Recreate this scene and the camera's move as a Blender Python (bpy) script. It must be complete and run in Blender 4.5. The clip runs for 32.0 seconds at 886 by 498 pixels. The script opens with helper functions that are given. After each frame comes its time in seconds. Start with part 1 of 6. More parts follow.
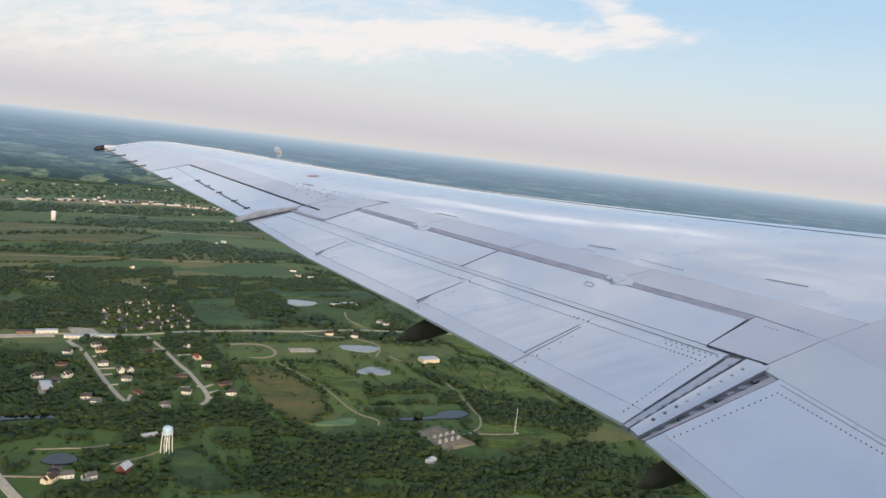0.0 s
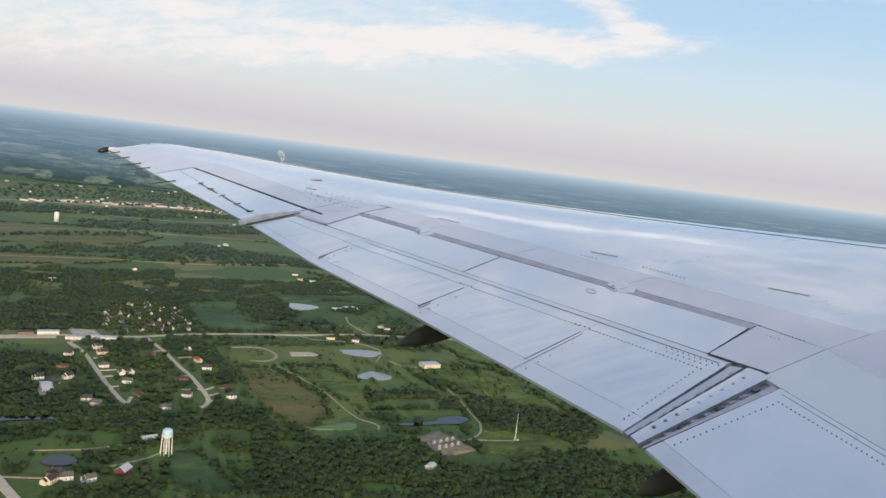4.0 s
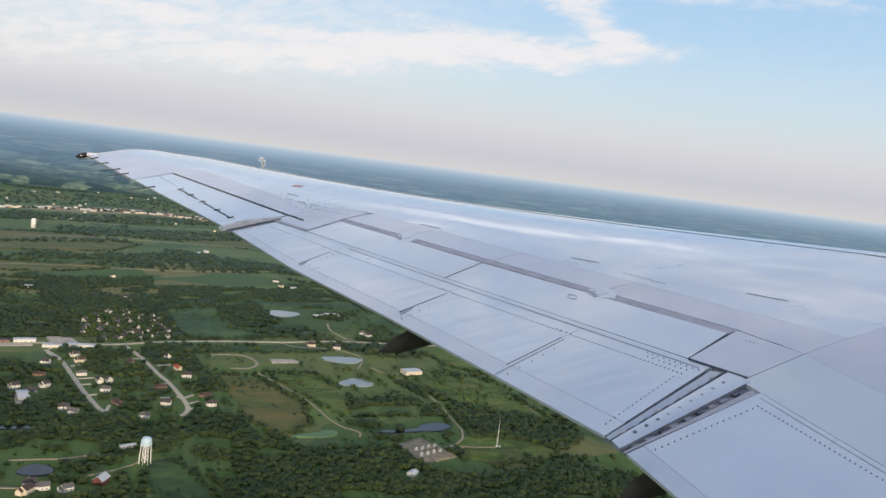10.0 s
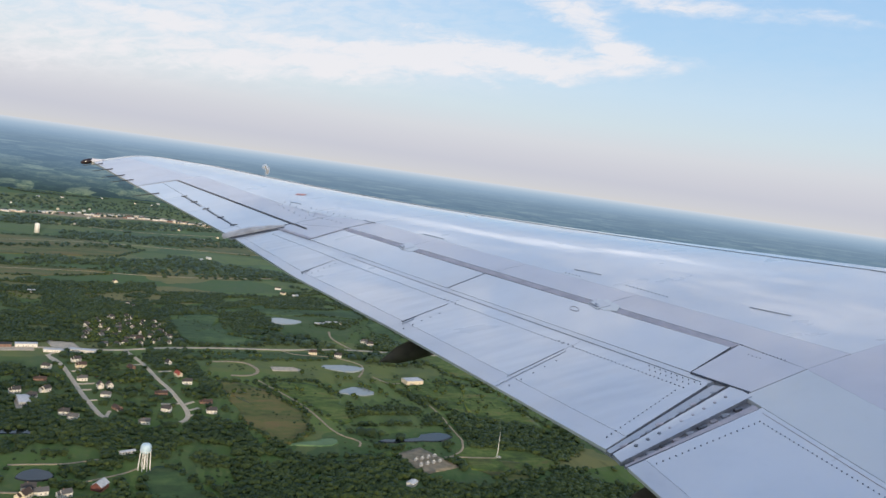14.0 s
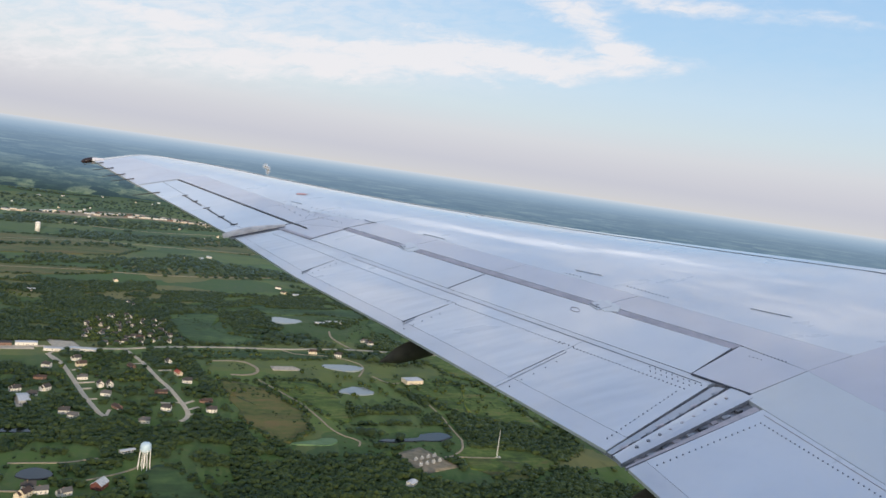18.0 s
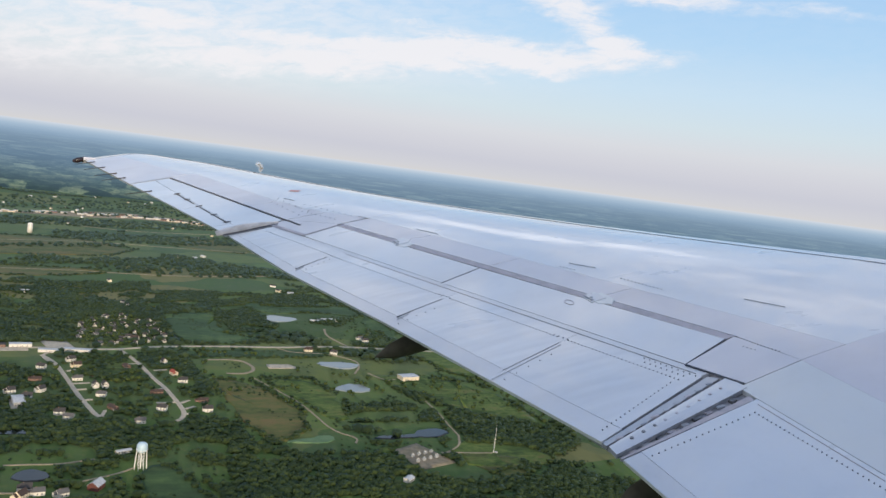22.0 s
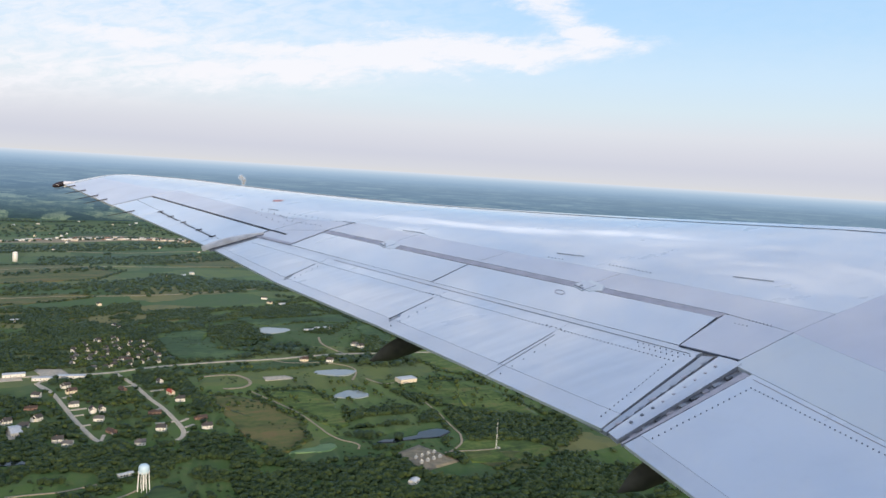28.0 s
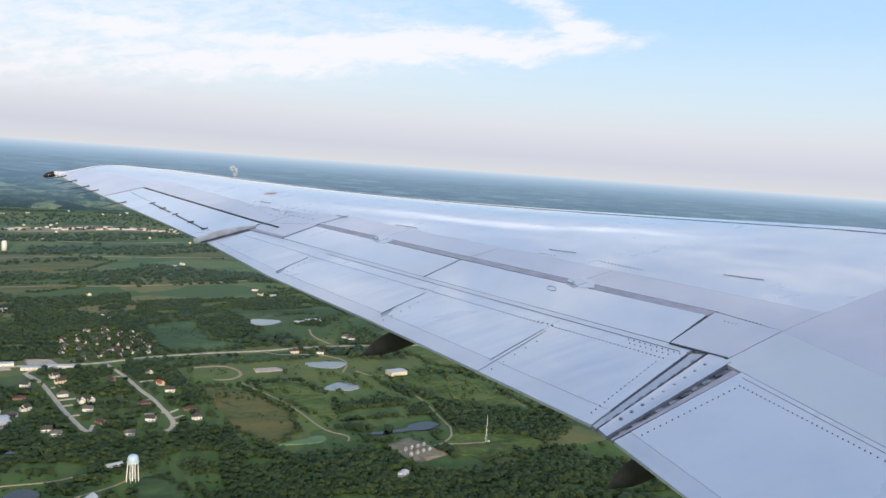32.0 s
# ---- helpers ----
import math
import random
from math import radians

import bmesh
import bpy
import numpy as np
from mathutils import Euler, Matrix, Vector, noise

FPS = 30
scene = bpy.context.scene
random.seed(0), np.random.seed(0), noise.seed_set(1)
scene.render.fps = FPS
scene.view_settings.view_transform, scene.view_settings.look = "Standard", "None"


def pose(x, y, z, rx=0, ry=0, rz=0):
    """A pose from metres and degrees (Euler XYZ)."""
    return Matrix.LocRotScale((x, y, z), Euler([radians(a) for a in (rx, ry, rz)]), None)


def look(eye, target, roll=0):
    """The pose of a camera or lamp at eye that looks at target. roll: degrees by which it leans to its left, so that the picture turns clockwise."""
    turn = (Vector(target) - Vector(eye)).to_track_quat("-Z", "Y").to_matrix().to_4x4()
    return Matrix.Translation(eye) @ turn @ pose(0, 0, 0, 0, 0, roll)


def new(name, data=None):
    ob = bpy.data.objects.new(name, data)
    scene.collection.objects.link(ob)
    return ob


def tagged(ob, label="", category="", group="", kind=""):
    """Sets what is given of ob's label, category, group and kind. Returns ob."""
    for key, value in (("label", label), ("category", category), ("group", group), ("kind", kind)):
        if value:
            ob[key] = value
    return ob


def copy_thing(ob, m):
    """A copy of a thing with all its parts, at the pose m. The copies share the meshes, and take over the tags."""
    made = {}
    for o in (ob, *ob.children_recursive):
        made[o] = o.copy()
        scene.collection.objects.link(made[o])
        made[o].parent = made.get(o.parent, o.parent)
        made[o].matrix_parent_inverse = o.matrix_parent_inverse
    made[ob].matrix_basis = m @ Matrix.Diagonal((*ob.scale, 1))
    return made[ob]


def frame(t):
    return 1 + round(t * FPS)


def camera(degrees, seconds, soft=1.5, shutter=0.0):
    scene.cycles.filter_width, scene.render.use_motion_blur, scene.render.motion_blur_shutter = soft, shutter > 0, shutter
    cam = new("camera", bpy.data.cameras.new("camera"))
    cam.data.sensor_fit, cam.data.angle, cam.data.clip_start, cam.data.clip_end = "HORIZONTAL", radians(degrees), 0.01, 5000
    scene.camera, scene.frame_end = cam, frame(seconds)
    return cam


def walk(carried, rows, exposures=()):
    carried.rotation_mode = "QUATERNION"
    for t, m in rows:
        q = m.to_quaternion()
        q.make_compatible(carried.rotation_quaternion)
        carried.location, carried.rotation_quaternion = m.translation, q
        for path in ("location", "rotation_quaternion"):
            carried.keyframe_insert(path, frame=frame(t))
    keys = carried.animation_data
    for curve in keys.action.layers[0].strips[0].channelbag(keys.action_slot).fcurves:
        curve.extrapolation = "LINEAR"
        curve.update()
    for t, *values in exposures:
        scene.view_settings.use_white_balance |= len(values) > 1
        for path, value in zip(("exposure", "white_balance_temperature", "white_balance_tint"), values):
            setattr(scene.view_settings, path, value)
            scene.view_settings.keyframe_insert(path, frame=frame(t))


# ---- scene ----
from math import cos, sin, pi, sqrt, atan2, hypot

# ---------------------------------------------------------------- camera
cam = camera(58.87, 32.0, 1.55)
walk(cam, [
    (0, pose(0.004, 0.002, 379.997, 83.040, -6.547, -23.633)),
    (0.5, pose(-0.002, -0.001, 380.000, 83.195, -6.518, -23.578)),
    (1, pose(-0.009, -0.006, 380.007, 83.276, -6.504, -23.505)),
    (1.5, pose(-0.013, -0.009, 380.009, 83.271, -6.573, -23.385)),
    (2, pose(-0.010, -0.008, 380.004, 83.175, -6.745, -23.233)),
    (2.5, pose(-0.004, -0.009, 380.003, 83.127, -6.921, -23.058)),
    (3, pose(-0.008, -0.005, 380.005, 83.246, -7.092, -23.139)),
    (3.5, pose(0.000, -0.006, 379.998, 83.369, -7.121, -23.295)),
    (5.5, pose(-0.004, 0.002, 380.000, 83.408, -7.002, -23.933)),
    (6, pose(-0.010, -0.008, 380.008, 83.454, -6.809, -24.304)),
    (6.5, pose(0.001, -0.006, 379.993, 83.632, -6.943, -24.469)),
    (7, pose(0.006, 0.000, 379.990, 83.715, -7.044, -24.710)),
    (7.5, pose(0.004, -0.003, 379.988, 83.698, -6.964, -24.802)),
    (8, pose(0.005, -0.001, 379.996, 83.591, -6.791, -24.858)),
    (8.5, pose(-0.003, -0.009, 380.002, 83.659, -6.756, -24.838)),
    (9, pose(0.010, 0.004, 379.990, 83.834, -6.851, -24.732)),
    (9.5, pose(0.001, -0.007, 380.003, 83.841, -6.833, -24.743)),
    (10, pose(0.001, -0.003, 379.993, 84.044, -7.246, -24.752)),
    (10.5, pose(-0.005, -0.007, 380.007, 84.182, -7.526, -24.730)),
    (11, pose(0.005, -0.003, 379.997, 84.477, -7.726, -24.591)),
    (11.5, pose(0.008, 0.001, 379.989, 84.652, -7.724, -24.527)),
    (12, pose(-0.004, -0.003, 380.005, 84.630, -7.562, -24.555)),
    (12.5, pose(-0.002, -0.000, 380.000, 84.588, -7.530, -24.613)),
    (13, pose(0.000, 0.000, 380.000, 84.457, -7.524, -24.594)),
    (13.5, pose(-0.008, -0.005, 380.007, 84.437, -7.599, -24.619)),
    (14, pose(-0.002, -0.002, 379.999, 84.711, -7.920, -24.502)),
    (14.5, pose(-0.005, -0.008, 380.002, 84.865, -8.113, -24.378)),
    (16.5, pose(-0.014, -0.009, 380.012, 84.900, -7.810, -24.712)),
    (17, pose(-0.007, -0.008, 380.011, 84.958, -7.817, -24.635)),
    (17.5, pose(-0.001, -0.003, 380.000, 84.916, -7.980, -24.475)),
    (18, pose(-0.001, 0.007, 380.001, 84.694, -8.093, -24.458)),
    (18.5, pose(-0.010, -0.001, 380.004, 84.550, -7.984, -24.530)),
    (19, pose(-0.009, -0.004, 380.008, 84.494, -7.768, -24.608)),
    (19.5, pose(-0.005, 0.000, 380.000, 84.522, -7.698, -24.645)),
    (20, pose(-0.009, -0.003, 380.004, 84.487, -7.603, -24.707)),
    (20.5, pose(-0.006, -0.000, 380.004, 84.523, -7.636, -24.731)),
    (21, pose(-0.002, -0.000, 380.000, 84.551, -7.774, -24.660)),
    (21.5, pose(-0.008, -0.007, 380.003, 84.524, -7.653, -24.701)),
    (22, pose(0.007, 0.005, 379.990, 84.465, -7.397, -24.949)),
    (22.5, pose(-0.001, -0.002, 380.000, 84.174, -6.718, -24.896)),
    (23, pose(-0.005, 0.001, 379.995, 83.886, -5.919, -24.521)),
    (23.5, pose(0.009, -0.003, 379.989, 83.324, -4.502, -24.451)),
    (24, pose(0.007, -0.005, 379.990, 83.261, -3.517, -24.897)),
    (24.5, pose(0.002, -0.011, 379.989, 84.009, -3.450, -25.395)),
    (25, pose(0.021, 0.005, 379.977, 84.474, -3.698, -25.485)),
    (25.5, pose(0.008, -0.006, 379.990, 84.432, -3.447, -25.611)),
    (26, pose(0.015, -0.007, 379.989, 84.409, -3.516, -25.917)),
    (26.5, pose(0.012, -0.002, 379.981, 84.455, -3.593, -26.269)),
    (28.5, pose(0.023, 0.005, 379.979, 84.575, -3.463, -26.131)),
    (29, pose(0.013, -0.004, 379.985, 84.542, -3.451, -26.317)),
    (29.5, pose(0.016, -0.001, 379.988, 84.546, -3.607, -26.408)),
    (30, pose(0.003, -0.003, 379.989, 84.488, -3.836, -26.653)),
    (30.5, pose(0.009, -0.000, 379.991, 84.389, -3.780, -26.736)),
    (31, pose(0.013, 0.004, 379.988, 84.371, -3.848, -26.706)),
    (31.5, pose(0.009, -0.005, 379.986, 84.306, -4.044, -26.705)),
    (32, pose(0.006, -0.005, 379.998, 84.100, -4.111, -26.703)),
], [(0, 0.05, 6420, 10), (6, 0.05, 6380, 10), (9, 0.02, 6320, 10), (13, 0.0, 6070, 10), (19, 0.0, 6130, 10), (23, 0.07, 6090, 10), (24, 0.10, 6060, 10), (25, 0.05, 6010, 10), (26, 0.12, 6010, 10), (29, 0.15, 6000, 10), (32, 0.16, 6000, 10)])

# ---------------------------------------------------------------- light
def col(h, a=1.0):
    """A linear colour from a hex string."""
    v = [int(h[i:i + 2], 16) / 255 for i in (0, 2, 4)]
    return tuple([c / 12.92 if c <= 0.04045 else ((c + 0.055) / 1.055) ** 2.4 for c in v] + [a])


SUN_AZ, SUN_EL = radians(186), radians(8.5)      # from +Y towards +X
sun = new("sun", bpy.data.lights.new("sun", "SUN"))
sun.data.energy, sun.data.angle, sun.data.color = 3.5, radians(2.5), (1.0, 0.80, 0.57)
sun.matrix_world = look((sin(SUN_AZ) * cos(SUN_EL) * 100, cos(SUN_AZ) * cos(SUN_EL) * 100, sin(SUN_EL) * 100), (0, 0, 0))


class Nodes:
    """Short-hand for a node tree."""

    def __init__(self, tree):
        self.t = tree
        tree.nodes.clear()

    def n(self, kind, props=None, **sockets):
        node = self.t.nodes.new(kind)
        for k, v in (props or {}).items():
            setattr(node, k, v)
        for k, v in sockets.items():
            self.put(node, k, v)
        return node

    def put(self, node, key, v):
        s = node.inputs[int(key[1:])] if key[0] == "i" and key[1:].isdigit() else node.inputs[key.replace("_", " ")]
        if isinstance(v, bpy.types.NodeSocket):
            self.t.links.new(v, s)
        else:
            s.default_value = v

    def math(self, op, a, b=0.0, clamp=False):
        return self.n("ShaderNodeMath", {"operation": op, "use_clamp": clamp}, i0=a, i1=b).outputs[0]

    def step(self, v, a, b, lo=0.0, hi=1.0):
        return self.n("ShaderNodeMapRange", {"interpolation_type": "SMOOTHSTEP"}, i0=v, i1=a, i2=b, i3=lo, i4=hi).outputs[0]

    def ramp(self, f, stops):
        r = self.n("ShaderNodeValToRGB", i0=f)
        e = r.color_ramp.elements
        while len(e) < len(stops):
            e.new(0.5)
        for el, (p, c) in zip(e, stops):
            el.position, el.color = p, c
        return r.outputs[0]

    def mix(self, f, a, b, blend="MIX"):
        m = self.n("ShaderNodeMix", {"data_type": "RGBA", "blend_type": blend})
        for s, v in ((0, f), (6, a), (7, b)):
            self.put(m, "i%d" % s, v)
        return m.outputs[2]

    def noise(self, vec, scale, detail=4.0, rough=0.55, dist=0.0):
        return self.n("ShaderNodeTexNoise", Vector=vec, Scale=scale, Detail=detail, Roughness=rough, Distortion=dist).outputs[0]


# streaks of the clouds abeam: x, y, slant in degrees, half length, half thickness, weight
LOWER_BANK = ((0.5, 1.0, 6, 1.6, 0.22, 0.70), (2.8, 0.95, 9, 1.6, 0.22, 0.75), (4.3, 1.08, 12, 1.0, 0.18, 0.85), (5.2, 0.88, 20, 1.0, 0.16, 0.75),
              (5.95, 1.24, 12, 0.9, 0.13, 0.90), (6.4, 1.0, 13, 1.0, 0.16, 0.80), (8.05, 1.24, 15, 0.7, 0.11, 0.85), (9.6, 1.30, 18, 0.6, 0.08, 0.75))
MIDDLE_BANK = ((0.6, 0.45, 5, 1.6, 0.22, 0.65), (2.2, 0.22, 12, 1.3, 0.16, 0.70), (3.3, 0.42, 12, 0.9, 0.13, 0.60), (7.2, 0.97, 8, 1.2, 0.20, 0.85), (8.5, 0.90, 7, 1.2, 0.17, 0.80),
               (9.2, 1.08, 8, 1.0, 0.15, 0.85), (10.4, 1.18, 4, 1.0, 0.15, 0.75), (11.6, 1.08, 7, 0.9, 0.10, 0.50))
TUFT = ((10.1, 0.20, 12, 0.6, 0.16, 0.65), (10.5, 0.48, 30, 0.5, 0.18, 0.60), (10.75, 0.80, 28, 0.55, 0.20, 0.60), (11.2, 0.98, 12, 0.6, 0.12, 0.5), (9.9, 0.0, 8, 0.7, 0.14, 0.45))
HIGH_VEIL = ((7.4, 0.48, 6, 0.9, 0.08, 0.45), (8.2, 0.12, 5, 1.2, 0.12, 0.32), (4.3, 0.28, 8, 1.2, 0.16, 0.40), (11.6, 0.08, 10, 1.0, 0.14, 0.5), (13.0, 0.22, 8, 1.6, 0.10, 0.40), (14.9, 0.33, 7, 1.0, 0.09, 0.46),
             (12.0, 0.72, 10, 0.3, 0.03, 0.28), (2.0, -0.4, 6, 3.0, 0.3, 0.45), (6.0, -0.5, 6, 2.5, 0.3, 0.35), (11.0, -0.45, 10, 2.0, 0.25, 0.5), (15.0, -0.3, 8, 2.0, 0.22, 0.4))


def make_world():
    w = bpy.data.worlds.new("sky")
    scene.world = w
    w.use_nodes = True
    g = Nodes(w.node_tree)
    d = g.n("ShaderNodeTexCoord").outputs["Generated"]
    xyz = g.n("ShaderNodeSeparateXYZ", Vector=d)
    x, y, z = xyz.outputs
    haze = g.ramp(g.math("MAXIMUM", z, 0.0), [
        (0.0, col("E1DCD7")), (0.007, col("DCD9DA")), (0.022, col("D4D2D9")), (0.042, col("DAD7DC")), (0.062, col("E0DEE0")), (0.092, col("DAE4E7")),
        (0.13, col("D0E3EF")), (0.19, col("B9D9F2")), (0.27, col("AACFF1")), (0.55, col("7FB0E2")), (1.0, col("4C84C8"))])
    nishita = g.n("ShaderNodeTexSky", {"sky_type": "NISHITA", "sun_disc": False, "sun_elevation": SUN_EL,
                                       "sun_rotation": SUN_AZ, "dust_density": 2.0}).outputs[0]
    dim = g.mix(1.0, nishita, (0.12, 0.12, 0.12, 1), "MULTIPLY")
    base = g.mix(0.12, haze, dim)
    # streaked high cloud in banks that lie along the horizon
    az = g.math("ARCTAN2", x, y)
    el = g.math("ARCSINE", z)
    lie = g.math("ADD", g.math("MULTIPLY", el, 9.0), g.math("MULTIPLY", az, -0.9))
    flat = g.n("ShaderNodeCombineXYZ", X=g.math("MULTIPLY", az, 2.6), Y=lie, Z=0.0).outputs[0]
    big = g.noise(flat, 1.5, 8.0, 0.60, 0.5)
    fine = g.noise(flat, 6.0, 7.0, 0.66, 0.6)
    dens = g.math("ADD", g.math("MULTIPLY", big, 0.7), g.math("MULTIPLY", fine, 0.3))
    low = g.math("ADD", 0.058, g.math("MULTIPLY", az, 0.075))        # the banks' lower edge rises ahead
    rise = g.math("SUBTRACT", el, low)
    bank = g.math("MULTIPLY", g.step(rise, -0.008, 0.035), g.step(rise, 0.07, 0.16, 1.0, 0.72))
    ahead = g.math("MAXIMUM", g.step(az, radians(33), radians(50), 1.0, 0.15), g.step(el, 0.30, 0.42))
    lift = g.math("MULTIPLY", g.math("SUBTRACT", g.math("MULTIPLY", bank, ahead), 0.5), 0.22)
    lift = g.math("ADD", lift, g.math("MULTIPLY", g.step(el, 0.26, 0.36), g.step(el, 0.55, 0.85, 0.03, -0.05)))
    dens = g.step(g.math("ADD", dens, lift), 0.46, g.step(el, 0.2, 0.35, 0.69, 0.56))
    dens = g.math("MULTIPLY", dens, g.step(el, 0.040, 0.085))
    # the clouds abeam, on the plane that touches the sky there (x to the right, y down, 4.1 degrees to the unit)
    ahead_ = g.n("ShaderNodeVectorMath", {"operation": "DOT_PRODUCT"}, i0=d, i1=(0.42452, 0.90081, -0.0913)).outputs["Value"]
    ahead_ = g.math("MAXIMUM", ahead_, 0.05)
    side = g.n("ShaderNodeVectorMath", {"operation": "DOT_PRODUCT"}, i0=d, i1=(0.90127, -0.41077, 0.13779)).outputs["Value"]
    over = g.n("ShaderNodeVectorMath", {"operation": "DOT_PRODUCT"}, i0=d, i1=(-0.08662, 0.14078, 0.98624)).outputs["Value"]
    px = g.math("ADD", 7.84, g.math("MULTIPLY", g.math("DIVIDE", side, ahead_), 13.894))
    py = g.math("SUBTRACT", 4.41, g.math("MULTIPLY", g.math("DIVIDE", over, ahead_), 13.894))
    plane = g.n("ShaderNodeCombineXYZ", X=px, Y=py, Z=0.0).outputs[0]
    grain = g.n("ShaderNodeMapping", Vector=plane, Rotation=(0, 0, radians(-14)), Scale=(0.85, 2.6, 1.0)).outputs[0]
    wob = g.n("ShaderNodeTexNoise", Vector=grain, Scale=1.5, Detail=7.0, Roughness=0.66).outputs["Color"]
    bent = g.n("ShaderNodeVectorMath", {"operation": "MULTIPLY_ADD"}, i0=g.n("ShaderNodeVectorMath", {"operation": "SUBTRACT"}, i0=wob, i1=(0.5, 0.5, 0.5)).outputs[0],
               i1=(0.7, 0.45, 0.0), i2=plane).outputs[0]
    total = 0.0
    for bank in (LOWER_BANK, MIDDLE_BANK, TUFT, HIGH_VEIL):
        for x_, y_, turn, long_, thick_, k in bank:
            q = g.n("ShaderNodeMapping", {"vector_type": "TEXTURE"}, Vector=bent, Location=(x_, y_, 0), Rotation=(0, 0, radians(turn)), Scale=(long_ * 1.1, thick_ * 1.35, 1.0)).outputs[0]
            q = g.n("ShaderNodeVectorMath", {"operation": "DOT_PRODUCT"}, i0=q, i1=q).outputs["Value"]
            total = g.math("ADD", total, g.math("MULTIPLY", g.math("EXPONENT", g.math("MULTIPLY", q, -0.9)), k))
    torn = g.math("SUBTRACT", g.noise(grain, 2.1, 8.0, 0.66, 0.5), 0.5)
    soft_ = g.math("SUBTRACT", g.noise(grain, 0.5, 4.0, 0.55), 0.5)
    fed = g.math("ADD", total, g.math("MULTIPLY", g.math("ADD", g.math("MULTIPLY", torn, 2.3), g.math("MULTIPLY", soft_, 0.8)), g.math("ADD", 0.15, g.math("MINIMUM", total, 1.0))))
    near = g.math("MULTIPLY", g.step(fed, 0.02, 1.35), 0.95)
    # thin veil over the upper sky, thickest behind
    veil = g.math("MULTIPLY", g.step(px, 3.0, 11.5, 0.72, 0.06), g.step(g.math("SUBTRACT", py, g.math("MULTIPLY", px, 0.06)), 0.7, 1.6, 1.0, 0.0))
    veil = g.math("MULTIPLY", veil, g.step(torn, -0.2, 0.15, 0.35, 1.0))
    near = g.math("MAXIMUM", near, veil)
    seen = g.math("MULTIPLY", g.step(el, 0.25, 0.32, 1.0, 0.0), g.step(az, radians(-20), radians(-10)))
    seen = g.math("MULTIPLY", seen, g.step(az, radians(60), radians(75), 1.0, 0.0))
    # higher up, broken sunlit cloud as the wing mirrors it, then a thin even veil
    drift = g.n("ShaderNodeCombineXYZ", X=g.math("MULTIPLY", az, 5.0), Y=g.math("MULTIPLY", el, 14.0), Z=3.0).outputs[0]
    ragged_ = g.math("SUBTRACT", g.noise(drift, 1.0, 6.0, 0.62, 0.6), 0.5)
    up_ = g.math("SUBTRACT", el, g.math("ADD", 0.455, g.math("MULTIPLY", g.math("SUBTRACT", az, 0.5), 0.10)))
    up_ = g.math("DIVIDE", g.math("ADD", up_, g.math("MULTIPLY", ragged_, 0.16)), 0.045)
    band = g.math("EXPONENT", g.math("MULTIPLY", g.math("MULTIPLY", up_, up_), -1.0))
    band = g.math("MULTIPLY", band, g.math("MULTIPLY", g.step(az, radians(8), radians(24), 0.45, 1.0), g.step(az, radians(36), radians(52), 1.0, 0.15)))
    band = g.math("MULTIPLY", band, g.step(fine, 0.34, 0.58, 0.45, 1.1))
    ca = g.math("DIVIDE", g.math("SUBTRACT", az, 0.26), 0.13)
    ce = g.math("DIVIDE", g.math("ADD", g.math("SUBTRACT", el, 0.53), g.math("MULTIPLY", ragged_, 0.14)), 0.04)
    bank_ = g.math("EXPONENT", g.math("MULTIPLY", g.math("ADD", g.math("MULTIPLY", ca, ca), g.math("MULTIPLY", ce, ce)), -1.0))
    band = g.math("MAXIMUM", band, g.math("MULTIPLY", bank_, g.step(fine, 0.34, 0.58, 0.5, 1.0)))
    mott = g.math("ADD", g.math("MULTIPLY", big, 0.5), g.math("MULTIPLY", fine, 0.5))
    thin = g.math("MULTIPLY", g.step(el, 0.46, 0.60, 0.55, 0.80), g.step(mott, 0.42, 0.60, 0.35, 1.22))
    thin = g.math("MULTIPLY", thin, g.step(el, 0.72, 0.95, 1.0, 0.35))
    high = g.math("MAXIMUM", band, g.math("MULTIPLY", thin, g.step(el, 0.24, 0.40, 0.35, 1.0)))
    front = g.math("MULTIPLY", g.step(az, radians(-35), radians(-15)), g.step(az, radians(65), radians(85), 1.0, 0.0))
    dens = g.math("ADD", g.math("MULTIPLY", high, front), g.math("MULTIPLY", dens, g.math("SUBTRACT", 1.0, front)))
    dens = g.math("ADD", g.math("MULTIPLY", near, seen), g.math("MULTIPLY", dens, g.math("SUBTRACT", 1.0, seen)))
    patch = g.math("MULTIPLY", g.step(mott, 0.50, 0.62, 0.0, 0.5), g.step(el, 0.72, 0.86, 1.0, 0.0))
    patch = g.math("MULTIPLY", patch, g.step(el, 0.47, 0.53))
    sunlit = g.mix(g.math("MULTIPLY", g.math("MULTIPLY", g.math("MAXIMUM", band, patch), front), g.math("SUBTRACT", 1.0, seen)), col("F5EEEA"), (1.6, 1.54, 1.5, 1.0))
    cloud = g.mix(g.math("MULTIPLY", dens, 0.93), base, sunlit)
    bg = g.n("ShaderNodeBackground", Color=cloud, Strength=1.0)
    g.n("ShaderNodeOutputWorld", Surface=bg.outputs[0])


make_world()

